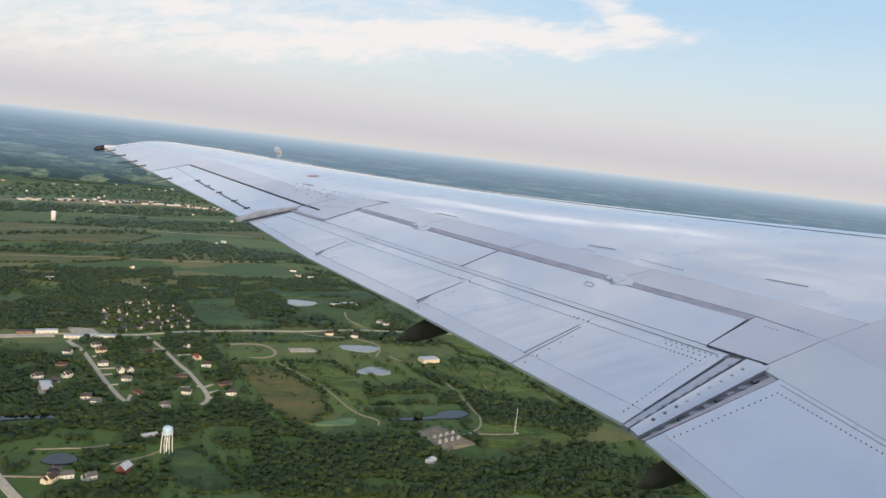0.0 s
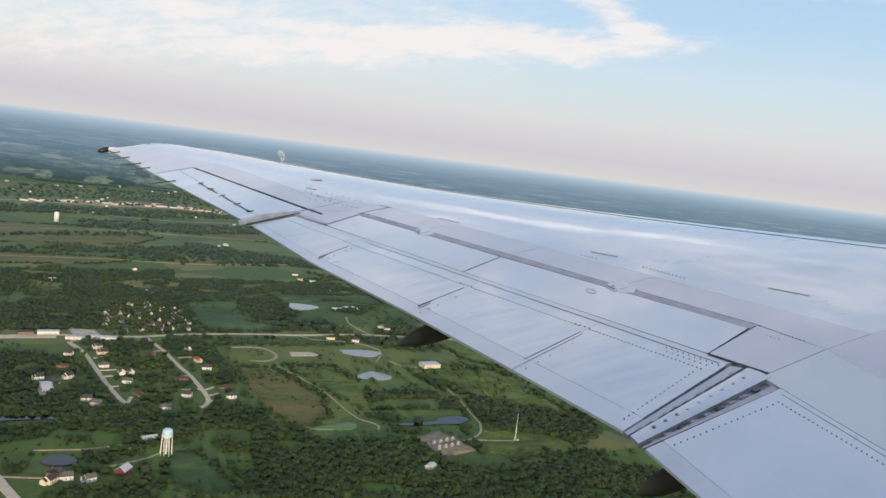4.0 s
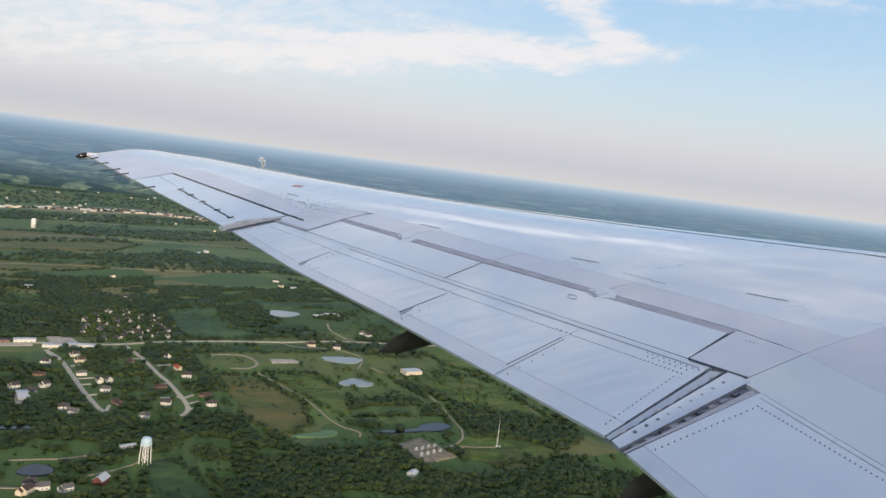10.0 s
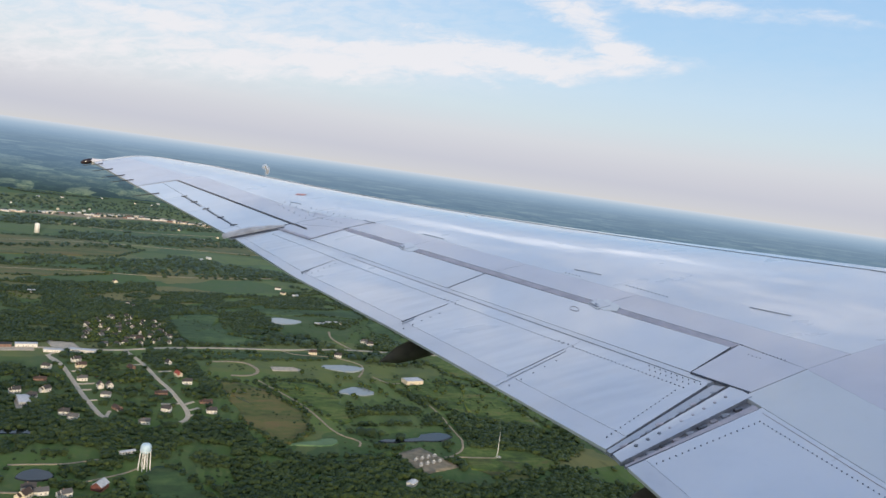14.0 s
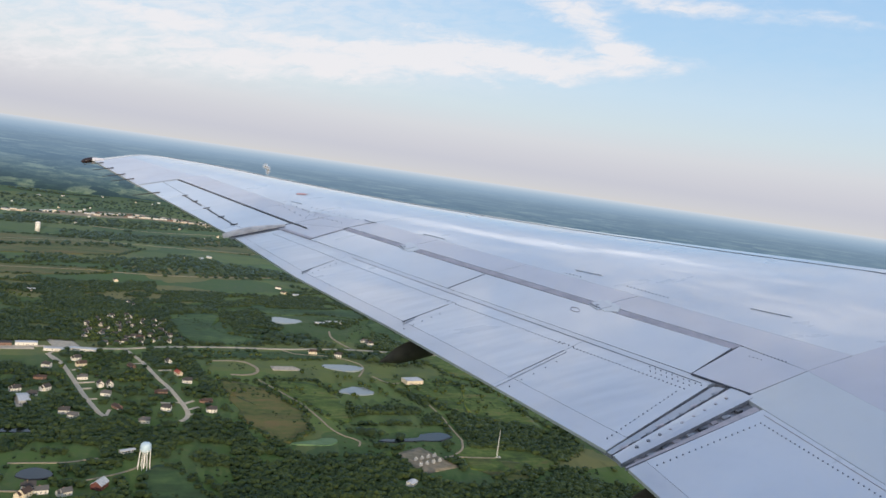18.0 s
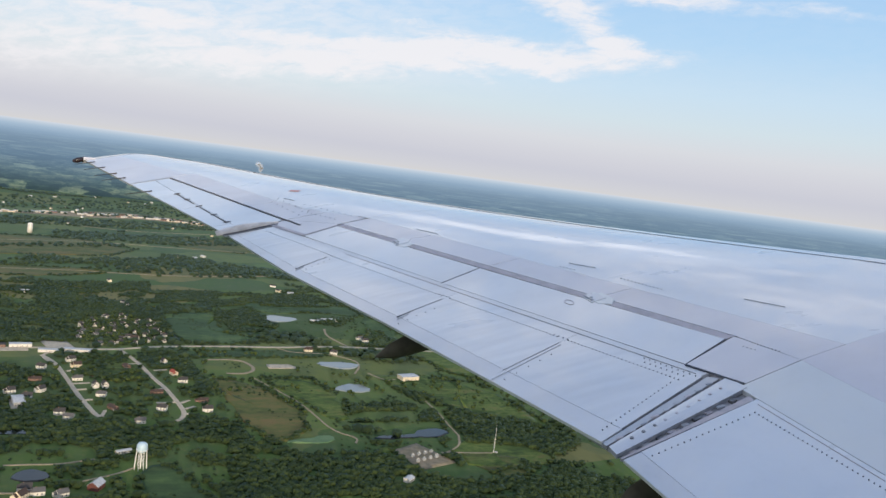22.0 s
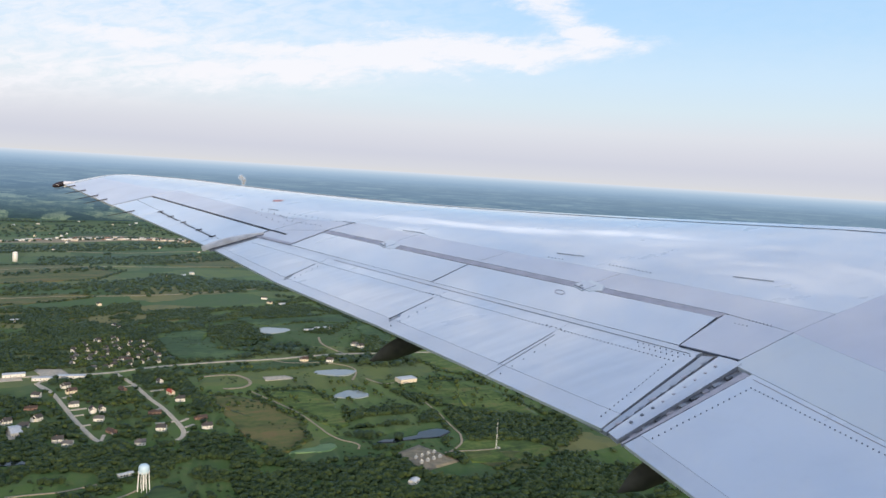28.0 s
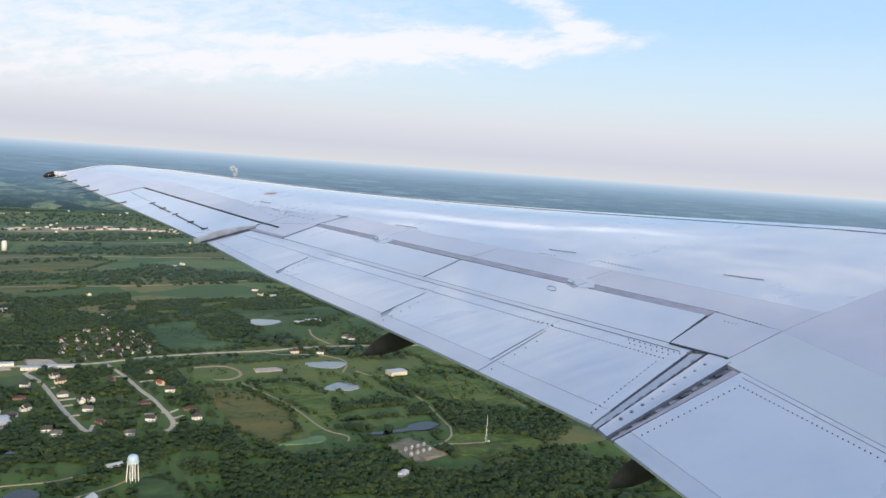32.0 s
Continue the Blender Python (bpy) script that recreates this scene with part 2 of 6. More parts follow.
# ---------------------------------------------------------------- materials
def material(name, build, rough=0.6, metallic=0.0, coat=0.0, spec=0.5, haze_sheen=0.0):
    m = bpy.data.materials.new(name)
    m.use_nodes = True
    g = Nodes(m.node_tree)
    b = g.n("ShaderNodeBsdfPrincipled", Roughness=rough, Metallic=metallic)
    b.inputs["Coat Weight"].default_value = coat
    b.inputs["Coat Roughness"].default_value = 0.07
    b.inputs["Coat IOR"].default_value = 2.35
    b.inputs["Specular IOR Level"].default_value = spec
    # blue sheen at grazing angles, stands in for distance haze over the land
    b.inputs["Sheen Weight"].default_value = haze_sheen
    b.inputs["Sheen Roughness"].default_value = 0.30
    b.inputs["Sheen Tint"].default_value = (0.36, 0.66, 1.0, 1.0)
    g.n("ShaderNodeOutputMaterial", Surface=b.outputs[0])
    c = build(g, b)
    g.put(b, "Base_Color", c)
    return m


def bump(g, b, height, strength, dist):
    nb = g.n("ShaderNodeBump", Height=height, Strength=strength, Distance=dist)
    g.put(b, "Normal", nb.outputs[0])


def obj(g):
    return g.n("ShaderNodeTexCoord").outputs["Object"]


def world_pos(g):
    return g.n("ShaderNodeNewGeometry").outputs["Position"]


def paint(name, base, dirt, amount, rough, streak=1.0, coat=0.9, ripple=0.0):
    """Glossy aircraft paint on sheet metal that is not quite flat, with soft grime and a little mottling."""
    def build(g, b):
        p = obj(g)
        drift = g.n("ShaderNodeMapping", Vector=p, Scale=(0.9, 1.6, 1.0), Rotation=(0, 0, 0.25)).outputs[0]
        n1 = g.noise(drift, 1.1, 5.0, 0.55, 0.4)
        n2 = g.noise(p, 9.0, 5.0, 0.65)
        f = g.math("MULTIPLY", g.step(n1, 0.42, 0.75), amount * streak * 0.7)
        f = g.math("ADD", f, g.math("MULTIPLY", g.step(n2, 0.50, 0.80), amount * 0.30))
        rnd = g.n("ShaderNodeObjectInfo").outputs["Random"]
        tint = g.mix(g.math("MULTIPLY", rnd, 0.4), col(base), g.mix(0.5, col(base), col(dirt)))
        ribs = g.n("ShaderNodeMapping", Vector=p, Scale=(0.5, 1.5, 1.0), Rotation=(0, 0, 0.3)).outputs[0]
        wavy = g.math("ADD", g.math("MULTIPLY", g.noise(p, 0.7, 1.5, 0.45), 0.8), g.math("MULTIPLY", g.noise(ribs, 1.0, 1.5, 0.45), 0.5))
        if ripple:
            cross = g.n("ShaderNodeMapping", Vector=p, Scale=(0.8, 3.4, 1.0), Rotation=(0, 0, 0.28)).outputs[0]
            wavy = g.math("ADD", wavy, g.math("MULTIPLY", g.noise(cross, 1.0, 2.0, 0.5), ripple))
        bump(g, b, wavy, 0.7, 0.095)
        g.put(b, "Roughness", g.step(n1, 0.3, 0.8, rough, rough + 0.10))
        return g.mix(f, tint, col(dirt))
    return material(name, build, rough, coat=coat, spec=0.5)


def plain(name, base, other, scale, rough, metallic=0.0, space=obj, relief=0.0):
    def build(g, b):
        p = space(g)
        n = g.noise(p, scale, 5.0, 0.6)
        if relief:
            bump(g, b, n, 0.6, relief)
        return g.mix(g.step(n, 0.35, 0.68), col(base), col(other))
    return material(name, build, rough, metallic)


white_paint = paint("white_wing_paint", "D9DCE0", "AFB2B9", 0.3, 0.27, 1.0, 1.0)
flap_paint = paint("white_flap_paint", "D9DCE0", "AFB2B9", 0.3, 0.27, 1.0, 1.0, 0.60)
cover_paint = paint("dull_grey_panel_paint", "D2D1D7", "B4B1B5", 0.45, 0.36, 1.0, 0.65)
grey_paint = paint("grey_wing_paint", "D2D5DA", "A9AAAF", 0.45, 0.33, 1.0, 0.75)
root_paint = paint("mauve_grey_root_paint", "D0CDD3", "B6B1B6", 0.4, 0.34, 1.0, 0.75)
panel_paint = paint("chalky_white_panel_paint", "D6DADB", "B6B8B9", 0.35, 0.36, 1.0, 0.6)
worn_paint = paint("worn_grey_paint", "B2B6BE", "8B8A8C", 0.7, 0.42)
seal_grey = plain("grey_rubber_seal", "BAB5BB", "A9A5AA", 8, 0.6)
gap_dark = plain("dark_gap", "8A8C93", "A0A2A9", 14, 0.8)
rivet_dark = plain("dark_rivet", "6C7079", "80848C", 40, 0.5, 0.1)
gap_line = plain("sooty_seal_line", "8A8E96", "A0A4AB", 16, 0.7)
line_grey = plain("dark_marking_line", "92949C", "A4A6AD", 12, 0.6)
red_mark = plain("faded_red_marking", "C98F8A", "D8A49C", 20, 0.6)
brown_fairing = plain("sooty_brown_fairing", "4E4A3C", "3B372D", 5, 0.85)
tan_fairing = plain("scuffed_tan_fairing", "DDD7D1", "C4BCB5", 9, 0.5)
steel = plain("bare_steel", "9A9A9C", "6E6E70", 30, 0.4, 0.8)
gap_black = plain("gap_black", "070709", "0E0E11", 30, 0.9)
seam_dark = plain("dark_open_seam", "33363F", "4A4E57", 14, 0.8)
black_rod = plain("black_wick", "26262A", "3A3A3E", 30, 0.6)
lens = plain("dark_lamp_lens", "1C1A1C", "33262A", 30, 0.15)


def greens(name, stops, big, small, worn=0.35):
    """Grass or crop: broad patches, drifts along the slope, fine tufts, and worn brown places."""
    def build(g, b):
        p = world_pos(g)
        lie = g.n("ShaderNodeMapping", Vector=p, Rotation=(0, 0, 0.5), Scale=(0.45, 1.5, 1.0)).outputs[0]
        n1 = g.noise(lie, big, 6.0, 0.62, 0.8)
        n2 = g.noise(p, small, 6.0, 0.7)
        n3 = g.noise(lie, big * 4.5, 4.0, 0.6, 1.2)
        f = g.math("ADD", g.math("MULTIPLY", n1, 0.46), g.math("ADD", g.math("MULTIPLY", n2, 0.26), g.math("MULTIPLY", n3, 0.28)))
        c = g.ramp(f, stops)
        c = g.mix(g.step(g.noise(lie, 0.022, 7.0, 0.68, 1.0), 0.50, 0.70, 0.0, worn), c, col("6A5A3E"))
        return g.mix(g.step(g.noise(p, 0.16, 4.0, 0.7), 0.58, 0.72, 0.0, 0.45), c, col("3A4A2B"))
    return material(name, build, 0.9, spec=0.1, haze_sheen=0.055)


crop = greens("green_bean_field", [(0.41, col("3A4B30")), (0.5, col("465A37")), (0.59, col("596C40"))], 0.006, 0.07, 0.12)
meadow = greens("green_meadow", [(0.41, col("3E4D27")), (0.48, col("51632E")), (0.54, col("667339")), (0.61, col("72693F"))], 0.012, 0.09)
olive = greens("dry_olive_pasture", [(0.40, col("454E2C")), (0.48, col("5A6135")), (0.54, col("6B663C")), (0.61, col("766541"))], 0.010, 0.08, 0.5)
brown = greens("bare_brown_soil", [(0.3, col("6D4735")), (0.6, col("875D47"))], 0.02, 0.2)


def ground_build(g, b):
    p = world_pos(g)
    warp = g.n("ShaderNodeMapping", Vector=p, Rotation=(0, 0, 0.35), Scale=(0.0030, 0.0042, 0.0)).outputs[0]
    wob = g.n("ShaderNodeTexNoise", Vector=warp, Scale=2.2, Detail=2.0).outputs["Color"]
    pw = g.n("ShaderNodeVectorMath", {"operation": "ADD"}, i0=warp, i1=g.n("ShaderNodeVectorMath", {"operation": "MULTIPLY"}, i0=wob, i1=(0.5, 0.5, 0.0)).outputs[0]).outputs[0]
    cell = g.n("ShaderNodeTexVoronoi", {"feature": "F1"}, Vector=pw, Scale=1.0, Randomness=0.9).outputs["Color"]
    pick = g.n("ShaderNodeSeparateColor", Color=cell).outputs[0]
    c = g.ramp(pick, [(0.0, col("435631")), (0.22, col("556934")), (0.42, col("4A6036")), (0.58, col("68713D")), (0.78, col("5B703A")), (1.0, col("797348"))])
    n1 = g.noise(p, 0.015, 6.0, 0.62, 0.5)
    n2 = g.noise(p, 0.12, 5.0, 0.65)
    c = g.mix(g.step(n1, 0.42, 0.66, 0.0, 0.55), c, col("526043"))
    c = g.mix(g.step(n2, 0.48, 0.72, 0.0, 0.35), c, col("746E4A"))
    return c


ground_mat = material("rough_grass_ground", ground_build, 0.95, spec=0.1, haze_sheen=0.055)
asphalt = plain("pale_worn_asphalt", "C0B49E", "AAA08C", 0.2, 0.9, space=world_pos)
gravel = plain("pale_gravel", "9C9078", "857A64", 0.25, 0.95, space=world_pos)
yard_gravel = plain("weedy_gravel", "8A7E69", "6E6A54", 0.12, 0.95, space=world_pos)
concrete = plain("pale_concrete", "BDB29E", "A59B89", 0.15, 0.9, space=world_pos)


def water(name, base, rough):
    def build(g, b):
        n = g.noise(world_pos(g), 0.35, 3.0, 0.5)
        bump(g, b, n, 0.03, 0.1)
        return col(base)
    return material(name, build, rough, spec=0.35)


# the pale water has the mirrored sky painted into its base colour
water_pale, water_dark = water("sky_pale_pond_water", "888E8A", 0.10), water("dark_pond_water", "14191B", 0.06)
algae = plain("algae_covered_water", "4C6A3A", "5B7646", 0.08, 0.6, space=world_pos)


def leaves_build(stops):
    def build(g, b):
        p = world_pos(g)
        r = g.n("ShaderNodeNewGeometry").outputs["Random Per Island"]
        n = g.noise(p, 0.55, 6.0, 0.75)
        bump(g, b, g.noise(p, 0.5, 6.0, 0.75), 0.4, 1.0)
        f = g.math("ADD", g.math("MULTIPLY", r, 0.12), g.math("MULTIPLY", n, 0.40))
        f = g.math("ADD", f, g.math("MULTIPLY", g.noise(p, 0.045, 3.0, 0.6), 0.24))
        f = g.math("ADD", f, g.math("MULTIPLY", g.noise(p, 0.009, 4.0, 0.6), 0.24))
        return g.ramp(f, stops)
    return build


leaves = material("late_summer_leaves", leaves_build([(0.36, col("273320")), (0.47, col("344123")), (0.56, col("44502A")), (0.70, col("646C38"))]), 0.9, spec=0.1, haze_sheen=0.16)
bark = plain("grey_brown_bark", "4E4236", "3A322A", 1.0, 0.9)
wall_white = plain("white_siding", "E2DDD2", "C8C2B6", 0.6, 0.7)
wall_cream = plain("cream_siding", "DCCFB4", "C9BCA2", 0.6, 0.7)
wall_brick = plain("red_brick_wall", "7C6355", "8F7464", 1.2, 0.85)
wall_grey = plain("grey_siding", "A5A6A4", "90918F", 0.6, 0.75)
wall_red = plain("faded_red_siding", "6A4038", "5A352E", 0.6, 0.75)
roof_dark = plain("dark_shingle_roof", "3C3A39", "4A4744", 1.5, 0.9)
roof_brown = plain("brown_shingle_roof", "4F4038", "40342D", 1.5, 0.9)
roof_grey = plain("weathered_grey_roof", "62615F", "52504E", 1.5, 0.85)
roof_pale = plain("pale_metal_roof", "C6C6C4", "AEB0B0", 0.3, 0.45, 0.2)
roof_red = plain("red_roof", "A34A33", "8E3E2B", 0.8, 0.7)
pane_dark = plain("dark_window_glass", "20262B", "2C343A", 1.0, 0.1)
door_brown = plain("brown_door", "5B4230", "6A4E3A", 2.0, 0.6)
steam = plain("white_steam", "F6F9FF", "ECF1FA", 0.05, 1.0)
steam.node_tree.nodes["Principled BSDF"].inputs["Alpha"].default_value = 0.10
tank_blue = plain("pale_blue_tank_paint", "BFD3DC", "AEC4CE", 0.25, 0.5)
tank_white = plain("white_tank_paint", "ECE9E2", "DAD6CE", 0.1, 0.5)


def backdrop_build():
    m = bpy.data.materials.new("hazy_far_land")
    m.use_nodes = True
    g = Nodes(m.node_tree)
    xyz = g.n("ShaderNodeSeparateXYZ", Vector=world_pos(g))
    x, y, z = xyz.outputs
    f = g.math("DIVIDE", z, 380.0)
    az = g.math("MULTIPLY", g.math("ARCTAN2", x, y), 190.0)
    depth = g.math("DIVIDE", 4.0, g.math("SUBTRACT", 1.06, f))
    v = g.n("ShaderNodeCombineXYZ", X=az, Y=g.math("MULTIPLY", depth, 11.0), Z=0.0).outputs[0]
    v2 = g.n("ShaderNodeMapping", Vector=v, Scale=(0.5, 0.7, 1.0)).outputs[0]
    wob = g.n("ShaderNodeTexNoise", Vector=v2, Scale=0.4, Detail=4.0).outputs["Color"]
    v3 = g.n("ShaderNodeVectorMath", {"operation": "MULTIPLY_ADD"}, i0=wob, i1=(3.0, 3.0, 0.0), i2=v2).outputs[0]
    cell = g.n("ShaderNodeTexVoronoi", Vector=v3, Scale=0.35).outputs["Color"]
    pick = g.n("ShaderNodeSeparateColor", Color=cell).outputs[0]
    n1, n2 = g.noise(v2, 0.55, 9.0, 0.74, 0.4), g.noise(v2, 4.5, 6.0, 0.75)
    n0 = g.noise(v2, 0.16, 3.0, 0.55)
    mixed = g.math("ADD", g.math("ADD", g.math("MULTIPLY", n1, 0.46), g.math("MULTIPLY", n2, 0.40)), g.math("MULTIPLY", pick, 0.14))
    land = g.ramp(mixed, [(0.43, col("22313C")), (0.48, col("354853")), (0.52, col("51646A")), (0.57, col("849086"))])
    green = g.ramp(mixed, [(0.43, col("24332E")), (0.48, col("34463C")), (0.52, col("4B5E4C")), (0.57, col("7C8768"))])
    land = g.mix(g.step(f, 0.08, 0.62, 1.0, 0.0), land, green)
    land = g.mix(g.step(n0, 0.44, 0.60, 0.5, 0.0), land, col("2B3B3E"))
    specks = g.n("ShaderNodeMapping", Vector=v2, Scale=(3.0, 1.6, 1.0)).outputs[0]
    town_ = g.math("MULTIPLY", g.step(g.noise(specks, 2.6, 3.0, 0.7), 0.66, 0.72), g.step(n1, 0.50, 0.60))
    land = g.mix(g.math("MULTIPLY", town_, 0.8), land, col("C9C4B6"))
    # distance haze painted in: the glowing colour pales and blues towards the horizon
    painted_haze = g.ramp(f, [(0.0, col("86A0B2")), (0.5, col("86A0B6")), (0.72, col("8FA6BA")), (0.84, col("99AFC3")), (0.92, col("AABCCB")), (0.97, col("BEC8D0")), (1.0, col("D2D3D6"))])
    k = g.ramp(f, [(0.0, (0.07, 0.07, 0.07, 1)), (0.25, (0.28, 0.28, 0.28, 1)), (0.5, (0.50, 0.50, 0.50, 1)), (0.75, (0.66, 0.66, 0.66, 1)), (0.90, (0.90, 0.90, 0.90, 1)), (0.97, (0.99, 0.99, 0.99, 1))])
    e = g.n("ShaderNodeEmission", Color=g.mix(k, land, painted_haze), Strength=1.05)
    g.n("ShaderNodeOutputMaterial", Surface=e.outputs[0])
    return m


far_land = backdrop_build()

# ---------------------------------------------------------------- mesh helpers
def mesh_object(name, verts, faces, mat, smooth=False):
    me = bpy.data.meshes.new(name)
    me.from_pydata([tuple(v) for v in verts], [], faces)
    me.materials.append(mat)
    if smooth:
        me.polygons.foreach_set("use_smooth", [True] * len(me.polygons))
    me.update()
    return new(name, me)


def part(name, bm, mat, parent, label="", smooth=False):
    """One bmesh as ONE mesh object under a thing or a part."""
    me = bpy.data.meshes.new(name)
    bm.to_mesh(me)
    bm.free()
    me.materials.append(mat)
    if smooth:
        me.polygons.foreach_set("use_smooth", [True] * len(me.polygons))
    ob = new(name, me)
    ob.parent = parent
    if label:
        tagged(ob, label)
    return ob


def box(bm, x0, x1, y0, y1, z0, z1, bev=0.0):
    r = bmesh.ops.create_cube(bm, size=1.0, matrix=Matrix.Translation(((x0 + x1) / 2, (y0 + y1) / 2, (z0 + z1) / 2)) @ Matrix.Diagonal((x1 - x0, y1 - y0, z1 - z0, 1)))
    if bev:
        bmesh.ops.bevel(bm, geom=list({e for v in r["verts"] for e in v.link_edges}), offset=bev, segments=2, affect="EDGES")


def cyl(bm, a, b, r0, r1, seg=10):
    a, b = Vector(a), Vector(b)
    m = Matrix.Translation((a + b) / 2) @ (b - a).to_track_quat("Z", "Y").to_matrix().to_4x4()
    bmesh.ops.create_cone(bm, cap_ends=True, segments=seg, radius1=r0, radius2=r1, depth=(b - a).length, matrix=m)


def lathe(bm, profile, seg=24):
    rings = [[bm.verts.new((r * cos(2 * pi * i / seg), r * sin(2 * pi * i / seg), z)) for i in range(seg)] for r, z in profile]
    for a, b in zip(rings, rings[1:]):
        for i in range(seg):
            bm.faces.new((a[i], a[(i + 1) % seg], b[(i + 1) % seg], b[i]))
    bm.faces.new(rings[0][::-1])
    bm.faces.new(rings[-1])


# ---------------------------------------------------------------- the wing
# Aircraft axes: X ahead, Y out along the left wing, Z up from the wing's upper skin.
airliner = new("airliner_wing")
airliner.matrix_world = pose(0.7813, -0.9770, 377.2648, 8.6183, -16.75, -2.5011)
tagged(airliner, "white painted swept airliner wing with closed flaps and spoilers, in flight", "aircraft wing")

TIP = 16.12


def te(y):
    return 2.2 if y < 4.65 else (2.197 - (y - 4.65) * 0.2373 if y < 10.27 else 0.863 - (y - 10.27) * 0.253)


def le(y):
    return 6.05 - (y - 6.0) * 0.5317


def drop(y):
    return 0.15 + 0.11 * sin(pi * min(1.0, max(0.0, (y - 6) / 9)))


def top(x, y):
    """Height of the upper skin: flat aft, falling away towards the leading edge."""
    s = (x - te(y)) / (le(y) - te(y))
    return 0.0 if s < 0.45 else -drop(y) * ((s - 0.45) / 0.55) ** 2


def l_sp(y):
    return 3.729 - (y - 5.287) * 0.3696          # front of the spoilers


def l_st(y):
    return 3.186 - (y - 5.133) * 0.3526          # rear of the spoilers


def slab(name, quad, mat, label="", gap=0.006, lift=0.0, thick=0.03, nu=8, nv=4, crown=0.0, sealed=True):
    """A thin panel over four plan corners (x, y), drawn in by half a gap, following the skin."""
    c = [Vector(q) for q in quad]
    inset = []
    for i in range(4):
        a, b, d = c[i - 1], c[i], c[(i + 1) % 4]
        e1, e2 = (a - b).normalized(), (d - b).normalized()
        s = abs(e1.x * e2.y - e1.y * e2.x) or 1.0
        inset.append(b + (e1 + e2) * (gap / 2 / s))
    bm = bmesh.new()
    rows = []
    for i in range(nu + 1):
        u = i / nu
        a, b = inset[0].lerp(inset[1], u), inset[3].lerp(inset[2], u)
        rows.append([bm.verts.new((p.x, p.y, top(p.x, p.y) + lift + crown * 16 * u * (1 - u) * v * (1 - v))) for v in [j / nv for j in range(nv + 1)] for p in [a.lerp(b, v)]])
    faces = []
    for r, s in zip(rows, rows[1:]):
        for j in range(nv):
            faces.append(bm.faces.new((r[j], s[j], s[j + 1], r[j + 1])))
    edge = [v for v in bm.verts if v.is_boundary]
    ex = bmesh.ops.extrude_edge_only(bm, edges=[e for e in bm.edges if e.is_boundary])
    for v in ex["geom"]:
        if isinstance(v, bmesh.types.BMVert):
            v.co.z -= thick
    bmesh.ops.recalc_face_normals(bm, faces=bm.faces)
    if sum(f.normal.z for f in faces) < 0:
        bmesh.ops.reverse_faces(bm, faces=bm.faces)
    tops = set(faces)
    for f in bm.faces:
        f.material_index = 0 if f in tops or not sealed else 1
    ob = part(name, bm, mat, airliner, label)
    ob.data.materials.append(gap_dark)
    return ob


def skin(name, y0, y1, aft, mat, ny, nx, z=0.0, front=0.0, label="", sealed=True):
    """Upper skin from the line aft(y) to the leading edge less front."""
    bm = bmesh.new()
    rows = []
    for i in range(ny + 1):
        y = y0 + (y1 - y0) * i / ny
        a, b = aft(y), le(y) - front
        rows.append([bm.verts.new((x, y, top(x, y) + z)) for x in [a + (b - a) * j / nx for j in range(nx + 1)]])
    for r, s in zip(rows, rows[1:]):
        for j in range(nx):
            bm.faces.new((r[j], r[j + 1], s[j + 1], s[j]))
    tops = set(bm.faces)
    for e in bm.edges:
        e.smooth = not e.is_boundary
    ex = bmesh.ops.extrude_edge_only(bm, edges=[e for e in bm.edges if e.is_boundary])
    for v in ex["geom"]:
        if isinstance(v, bmesh.types.BMVert):
            v.co.z -= 0.03
    for f in bm.faces:
        f.material_index, f.smooth = (0, True) if f in tops else (1 if sealed else 0, False)
    ob = part(name, bm, mat, airliner, label)
    ob.data.materials.append(gap_dark)
    return ob


def build_core():
    """Dark inner box with the lower skin, seen only through the gaps and from below."""
    bm = bmesh.new()
    rows = []
    n = 24
    ys = [1.16 + (TIP - 1.16) * i / 40 for i in range(41)]
    for y in ys:
        a, b = te(y) + 0.03, le(y) - 0.05
        ring = []
        for j in range(n + 1):
            x = a + (b - a) * j / n
            ring.append((x, y, top(x, y) - 0.032))
        for j in range(n, -1, -1):
            s = j / n
            x = a + (b - a) * s
            t = (b - a) * 0.11 * (4 * s * (1 - s)) ** 0.7 * (0.7 + 0.6 * s) * 0.75 + 0.012
            ring.append((x, y, top(x, y) - 0.034 - t))
        rows.append([bm.verts.new(p) for p in ring])
    m = len(rows[0])
    for r, s in zip(rows, rows[1:]):
        for j in range(m):
            bm.faces.new((r[j], r[(j + 1) % m], s[(j + 1) % m], s[j]))
    bm.faces.new(rows[0][::-1])
    bm.faces.new(rows[-1])
    bmesh.ops.recalc_face_normals(bm, faces=bm.faces)
    return part("inner_wing_box", bm, gap_dark, airliner, "dark inner structure seen through the panel gaps")


build_core()
SLAT = 0.18
skin("root_skin", 1.16, 4.796, lambda y: 3.8600, root_paint, 8, 14, front=SLAT - 0.007, sealed=False)
skin("centre_skin", 4.797, 9.74, lambda y: l_sp(y) + 0.36, white_paint, 16, 14, front=SLAT - 0.007, sealed=False)


def hinge(y):
    return 1.592 - (y - 10.284) * 0.3053


def cover_line(y):
    return max(hinge(y) + 0.37, 2.442 - (y - 9.744) * 0.67)          # front of the grey band, outboard


def tip_line(y):
    return te(y) + 0.42 * (le(y) - te(y))


